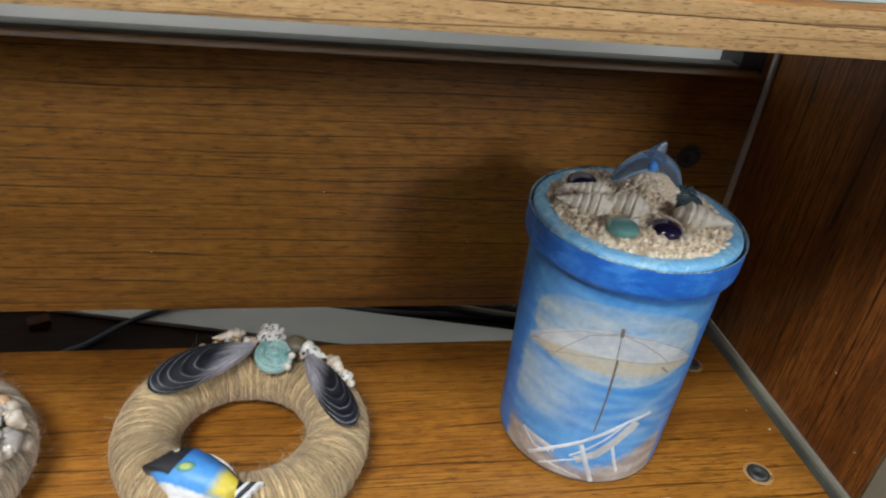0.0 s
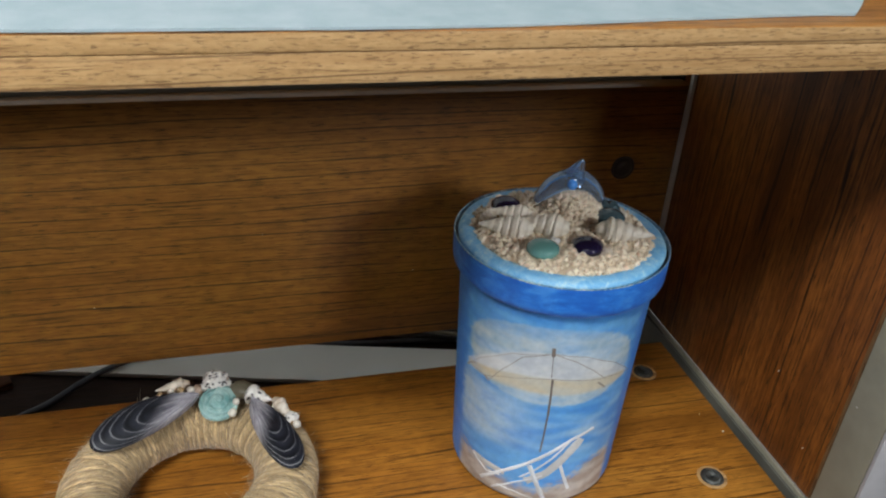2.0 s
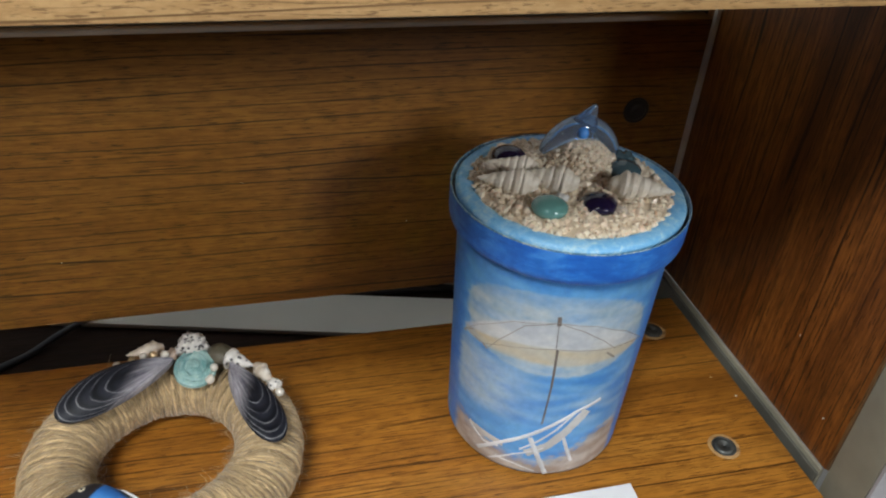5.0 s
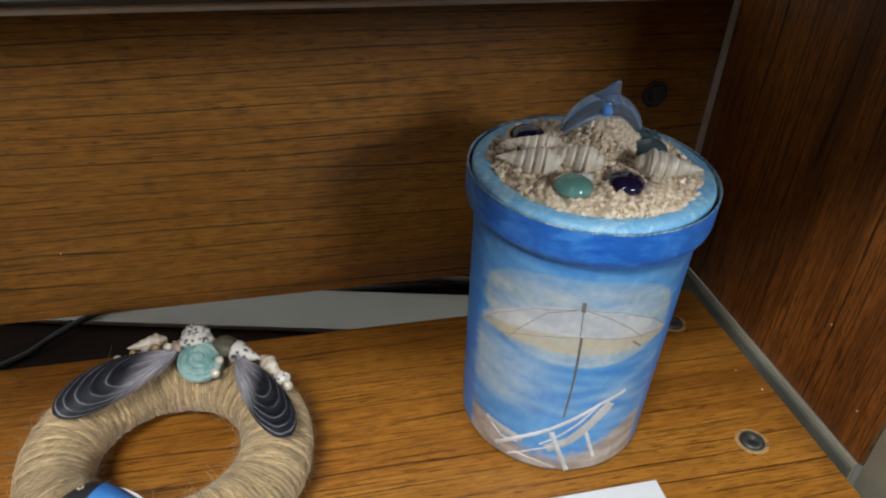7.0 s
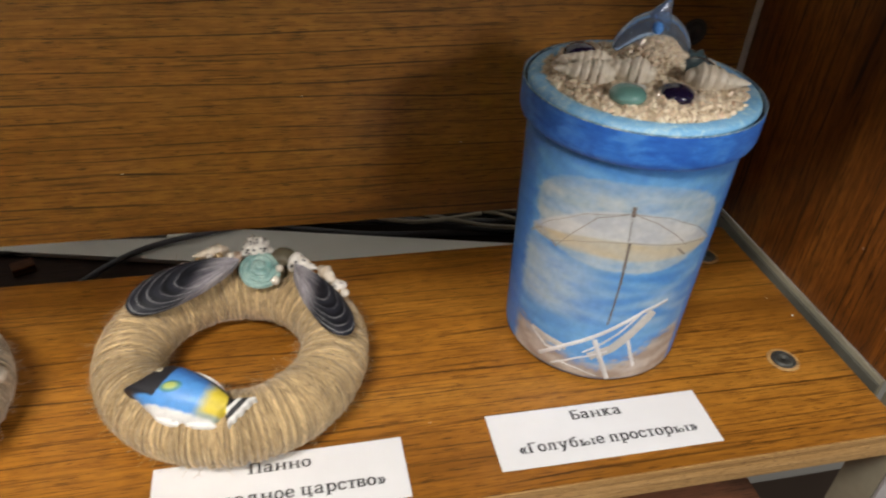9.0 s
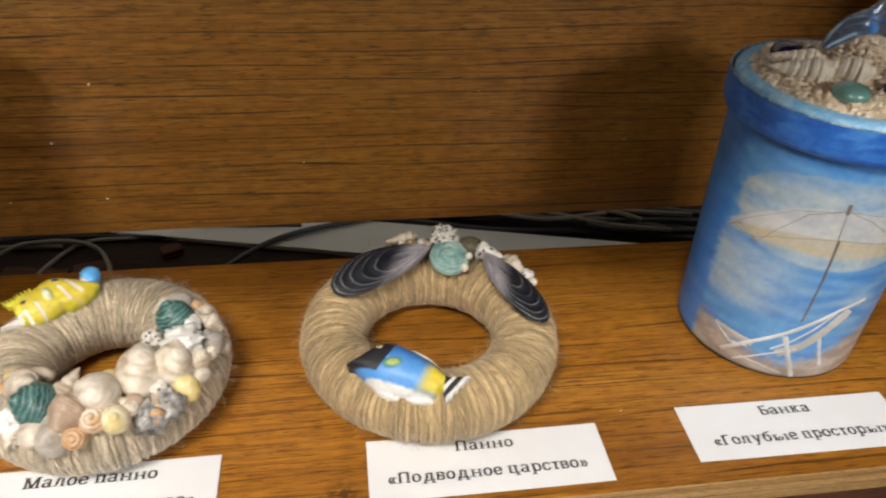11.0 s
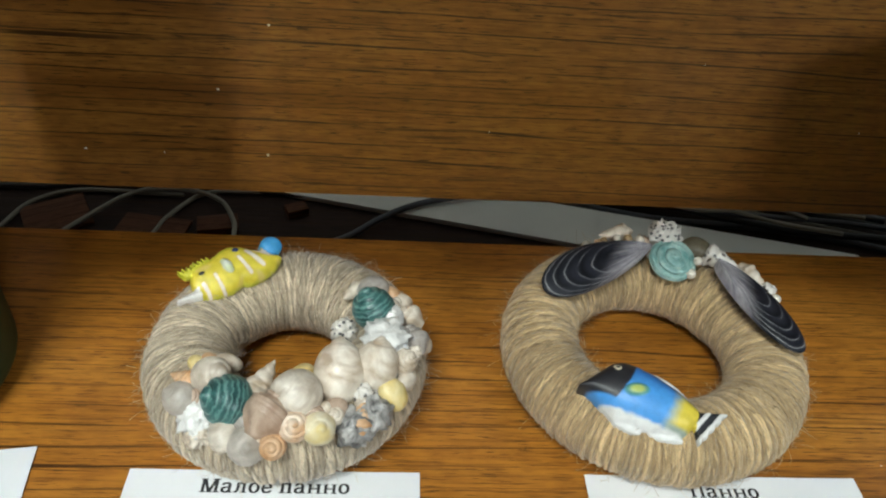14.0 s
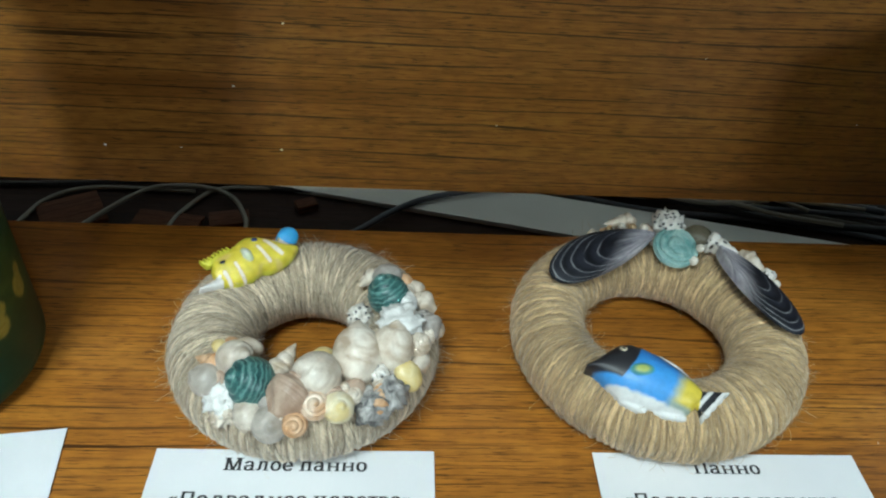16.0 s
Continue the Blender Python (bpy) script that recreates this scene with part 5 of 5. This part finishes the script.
def add_farm_can():
    can = thing("painted_can", "tall can painted with blue sky and green meadow", "can", pose(-0.150, -0.1638, 0))
    paint = painted("meadow_painting", 0.42, 0.06, 0.2, 260, 0.3)
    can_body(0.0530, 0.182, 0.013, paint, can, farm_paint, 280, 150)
    blue = plain("dark_blue_paint", (0.012, 0.03, 0.21), 0.35, 0, 0.15, 120, 0.0002, 0.2)
    part("lid", lathe(bmesh.new(), [(0.0540, 0.1822), (0.0554, 0.1830), (0.0558, 0.185), (0.0558, 0.196), (0.0547, 0.1975), (0.02, 0.1985), (0.001, 0.1985)], 120), blue, can, "dark blue painted lid")
    return can


# ---- place cards ----
def glyph(ch):
    """Mesh of one character of the built-in font, one unit high."""
    cu = bpy.data.curves.new("glyph", "FONT")
    cu.body, cu.size, cu.align_x, cu.resolution_u = ch, 1.0, "LEFT", 3
    ob = bpy.data.objects.new("glyph", cu)
    scene.collection.objects.link(ob)
    bpy.context.view_layer.update()
    me = bpy.data.meshes.new_from_object(ob.evaluated_get(bpy.context.evaluated_depsgraph_get()))
    bpy.data.objects.remove(ob)
    # feet and heads of the stems get short slabs, as in a bold book face
    bm = bmesh.new()
    bm.from_mesh(me)
    if ch not in "«»Oo":
        ends = []
        for e in bm.edges:
            a, b = e.verts[0].co, e.verts[1].co
            if len(e.link_faces) == 1 and abs(a.y - b.y) < 0.004 and 0.05 < abs(a.x - b.x) < 0.17:
                inner = sum(v.co.y for v in e.link_faces[0].verts) / len(e.link_faces[0].verts)
                ends.append((min(a.x, b.x), max(a.x, b.x), a.y, 1 if inner > a.y else -1))
        for xa, xb, y, way in ends:
            q = [bm.verts.new((x, yy, 0)) for x, yy in ((xa - 0.085, y), (xb + 0.085, y), (xb + 0.085, y + way * 0.05), (xa - 0.085, y + way * 0.05))]
            bm.faces.new(q if way > 0 else q[::-1])
    bm.to_mesh(me)
    bm.free()
    return me


GLYPHS = {}


def lettering(text, width, cap, bend):
    """A printed line, its letters set side by side to the width."""
    bm = bmesh.new()
    x = 0.0
    for ch in text.replace("ы", "\u0131o\u0131"):
        if ch == " ":
            x += 0.27
            continue
        small = ch == "н"
        bowl = ch == "o"
        x -= 0.13 if bowl else 0
        key = "H" if small else ch
        if key not in GLYPHS:
            GLYPHS[key] = glyph(key)
        me = GLYPHS[key]
        x0, x1 = min(v.co.x for v in me.vertices), max(v.co.x for v in me.vertices)
        kx, ky = (0.86, 0.745) if small else (0.8, 0.62) if bowl else (1, 1)
        for dx, dz in ((-0.030, 0.0), (0.0, 0.00001), (0.030, 0.00002)):
            n0 = len(bm.verts)
            bm.from_mesh(me)
            bm.verts.ensure_lookup_table()
            for v in bm.verts[n0:]:
                v.co = Vector((x + (v.co.x - x0) * kx + dx, v.co.y * ky, dz))
        x += (x1 - x0) * kx + 0.12
    x -= 0.12
    for v in bm.verts:
        v.co = Vector(((v.co.x - x / 2) * width / x, v.co.y * cap / 0.73, v.co.z))
        v.co.z += bend(v.co.x)
    return bm


def place_card(x0, x1, y0, y1, turn, lines, curl=0.00025):
    w, h = x1 - x0, y1 - y0
    card = thing("place_card", "white paper card with two printed black lines", "card", pose((x0 + x1) / 2, (y0 + y1) / 2, 0.0006, 0, 0, turn), "place cards")
    bend = lambda x, y: 0.0003 + curl * (abs(2 * x / w) ** 3)
    bm = bmesh.new()
    rows, low = [], []
    for j in range(5):
        y = -h / 2 + h * j / 4
        rows.append([bm.verts.new((-w / 2 + w * i / 20, y, bend(-w / 2 + w * i / 20, y))) for i in range(21)])
        low.append([bm.verts.new((-w / 2 + w * i / 20, y, bend(-w / 2 + w * i / 20, y) - 0.0003)) for i in range(21)])
    grid(bm, rows)
    grid(bm, [r[::-1] for r in low])
    for a, b in ((rows[0], low[0]), (low[-1], rows[-1]), ([r[0] for r in low], [r[0] for r in rows]), ([r[-1] for r in rows], [r[-1] for r in low])):
        for i in range(len(a) - 1):
            bm.faces.new((b[i], b[i + 1], a[i + 1], a[i]))
    part("paper", bm, M_PAPER, card, "", False)
    for text, width, cx, down in lines:
        bm = lettering(text, width, 0.0064, lambda x: bend(x + cx, 0) + 0.00012)
        part("lettering", bm, M_INK, card, "black printed line", False, 35, pose(cx, h / 2 - down, 0))
    return card


add_wreath_a()
add_wreath_b()
add_sea_can()
add_farm_can()
place_card(-0.0322, 0.0891, -0.2441, -0.2079, 0, (("Малое панно", 0.061, 0.0005, 0.0107), ("«Подводное царство»", 0.1005, 0.0005, 0.0275)))
place_card(0.1608, 0.2826, -0.2442, -0.2076, 0, (("Панно", 0.030, -0.0008, 0.0105), ("«Подводное царство»", 0.1005, -0.001, 0.0270)))
place_card(0.3295, 0.4523, -0.2386, -0.2020, -0.3, (("Банка", 0.0285, 0.0, 0.0098), ("«Голубые просторы»", 0.100, 0.001, 0.0275)))
place_card(-0.1930, -0.0710, -0.2420, -0.2056, 7.6, (("Банка", 0.031, 0.002, 0.0098), ("утро»", 0.030, 0.023, 0.0275)))

# ---- behind and below the shelf, and on the one above ----
trunk = thing("cable_trunking", "off-white plastic cable trunking lying behind the shelf", "trunking", pose(0.25, 0.167, -0.15, 0, 0, -13.2))
boxed("trunking_base", (-0.42, 0.265, -0.0285, 0.0285, 0.0, 0.0045), M_TRUNK, trunk, "", 0.0008)
boxed("trunking_lid", (-0.42, 0.265, -0.030, 0.030, 0.0046, 0.0065), M_TRUNK, trunk, "", 0.0008)


def cable(pts, radius, mat, label, z=-0.1465):
    bm = bmesh.new()
    tube(bm, smooth_path([(p[0], p[1], p[2] if len(p) > 2 else z) for p in pts], 7), radius, 8)
    ob = part("cable", bm, mat, None, "")
    return tagged(ob, label, "cable", "cables behind the shelf")


cable([(-0.292, 0.08), (-0.284, 0.112), (-0.275, 0.141), (-0.267, 0.171), (-0.249, 0.190), (-0.226, 0.198), (-0.200, 0.199), (-0.13, 0.196)], 0.0022, M_CABLE, "grey cable looping behind the shelf")
cable([(-0.247, 0.08), (-0.230, 0.109), (-0.213, 0.136), (-0.190, 0.173), (-0.171, 0.193), (-0.156, 0.198), (-0.130, 0.199), (-0.107, 0.193), (-0.089, 0.180), (-0.077, 0.159), (-0.070, 0.135), (-0.069, 0.08)], 0.0022, M_CABLE, "grey cable looping behind the shelf", -0.1420)
cable([(-0.153, 0.09), (-0.147, 0.115), (-0.141, 0.140), (-0.136, 0.160), (-0.118, 0.193), (-0.099, 0.204), (-0.078, 0.205), (-0.04, 0.207)], 0.0022, M_CABLE, "grey cable looping behind the shelf")
cable([(-0.01, 0.105), (0.010, 0.126), (0.033, 0.142), (0.060, 0.163, -0.1415), (0.088, 0.182, -0.1395), (0.120, 0.196, -0.1395), (0.149, 0.204, -0.1395), (0.22, 0.225, -0.141)], 0.0030, M_CABLE2, "dark cable crossing the trunking")
# grey leads that wander over the bundle
for lead in ([(0.29, 0.214), (0.32, 0.199), (0.355, 0.184), (0.385, 0.181), (0.44, 0.188)], [(0.36, 0.206), (0.382, 0.193), (0.410, 0.178), (0.444, 0.163), (0.50, 0.150)], [(0.44, 0.196), (0.466, 0.190), (0.497, 0.184), (0.535, 0.177)], [(0.40, 0.206), (0.423, 0.200), (0.452, 0.188), (0.475, 0.172)]):
    cable(lead, 0.0024, M_CABLE, "grey lead lying over dark cables", -0.1300)
rnd = random.Random(12)
for i in range(9):
    off, mt, rr = i * 0.0075, (M_CABLE2, M_DARK, M_CABLE2, M_CABLE, M_DARK)[i % 5], rnd.uniform(0.0026, 0.0042)
    ph = rnd.uniform(0, 6)
    pts = [(x, 0.203 - 0.19 * (x - 0.266) + off + 0.006 * math.sin(22 * x + ph), -0.1455 + 0.005 * (i % 3)) for x in [0.16 + 0.05 * k for k in range(9)]]
    cable(pts, rr, mt, ("dark cable in a bundle on the board" if mt != M_CABLE else "grey cable in a bundle on the board"))
for i in range(7):
    off, mt, rr = i * 0.009, (M_DARK, M_CABLE2, M_DARK)[i % 3], rnd.uniform(0.0024, 0.0038)
    ph = rnd.uniform(0, 6)
    pts = [(x, 0.206 + off + 0.006 * math.sin(18 * x + ph), -0.146 + 0.004 * (i % 2)) for x in [-0.45 + 0.07 * k for k in range(9)]]
    cable(pts, rr, mt, "dark cable along the wall side")
M_OFFCUT = wood("offcut_wood", 0, "Y", (0.06, 0.022, 0.011), (0.12, 0.046, 0.022), (0.17, 0.072, 0.036), 0.85, coat=0.0)
for x, y, sx, sy, turn in ((-0.020, 0.178, 0.020, 0.014, 25), (-0.088, 0.150, 0.036, 0.022, 12), (-0.145, 0.146, 0.062, 0.030, -8), (-0.235, 0.158, 0.055, 0.05, 30)):
    ob = boxed("wood_offcut", (-sx / 2, sx / 2, -sy / 2, sy / 2, 0, 0.004 if sx > 0.04 else 0.008), M_OFFCUT, None, "", 0.0008, pose(x, y, -0.15, 0, 0, turn))
    tagged(ob, "small brown wood offcut lying on the board", "offcut", "wood offcuts")

cloth = Nodes("pale_blue_cloth")
cn = cloth.noise(cloth.coords((1, 1, 1)), 60, 5, 0.6)
M_CLOTH = cloth.set(cloth.mix(cloth.ramp(cn, [(0.35, 0.0), (0.65, 1.0)]), (0.33, 0.42, 0.45), (0.40, 0.48, 0.51)), 0.6)
cloth.bump(cn, 0.001, 0.3)
bm = bmesh.new()
rows = []
for j in range(16):
    row = []
    for i in range(80):
        u, y = i / 79, FRONT + 0.001 + 0.165 * j / 15
        x = -0.30 + (0.776 + 0.16 * j / 15) * u
        y += 0.0145 * ease(0.30, 0.48, x) * (1 - j / 15)
        x += 0.004 * fuzz(0, y, 3, 120) * u
        row.append(bm.verts.new((x, y + 0.0012 * fuzz(x, 0, 1, 30), 0.3030 + 0.0012 * (1 + fuzz(x, y, 0, 25)) * ease(0, 0.2, j / 15))))
    rows.append(row)
grid(bm, rows)
top = bmesh.ops.extrude_face_region(bm, geom=list(bm.faces))
bmesh.ops.translate(bm, vec=(0, 0, -0.0009), verts=[v for v in top["geom"] if isinstance(v, bmesh.types.BMVert)])
bmesh.ops.recalc_face_normals(bm, faces=bm.faces)
tagged(part("cloth", bm, M_CLOTH), "pale blue cloth spread on the upper shelf", "cloth")

# paint specks on the veneer
M_SPECK = plain("white_paint_speck", (0.75, 0.74, 0.70), 0.6, 0, 0.05, 200, 0)
bm = bmesh.new()
for x, z, r in ((0.0020, 0.1102, 0.0009), (-0.0303, 0.0700, 0.0009), (-0.1148, 0.0261, 0.0010), (-0.0052, 0.0267, 0.0010), (-0.068, 0.026, 0.0006), (0.13, 0.05, 0.0005), (0.36, 0.06, 0.0005), (0.25, 0.10, 0.0004)):
    bmesh.ops.create_icosphere(bm, subdivisions=1, radius=r, matrix=pose(x, -0.0003, z) @ Matrix.Diagonal((1, 0.45, 0.8, 1)))
tagged(part("paint_specks", bm, M_SPECK, back, "tiny white paint specks"), kind="stuff")
bm = bmesh.new()
for y, z, r in ((-0.1646, 0.0624, 0.0006), (-0.2026, 0.0315, 0.0006), (-0.2258, 0.0856, 0.0005)):
    bmesh.ops.create_icosphere(bm, subdivisions=1, radius=r, matrix=pose(0.5678, y, z) @ Matrix.Diagonal((0.4, 1, 1, 1)))
tagged(part("paint_specks", bm, M_SPECK, side, "tiny white paint specks"), kind="stuff")
bm = bmesh.new()
for x, y, r in ((0.5521, -0.1509, 0.0009), (0.545, -0.132, 0.0006), (0.10, -0.236, 0.0005), (0.30, -0.20, 0.0004)):
    bmesh.ops.create_icosphere(bm, subdivisions=1, radius=r, matrix=pose(x, y, 0.0001) @ Matrix.Diagonal((1, 0.8, 0.3, 1)))
tagged(part("paint_specks", bm, M_SPECK, shelf, "tiny white paint specks"), kind="stuff")
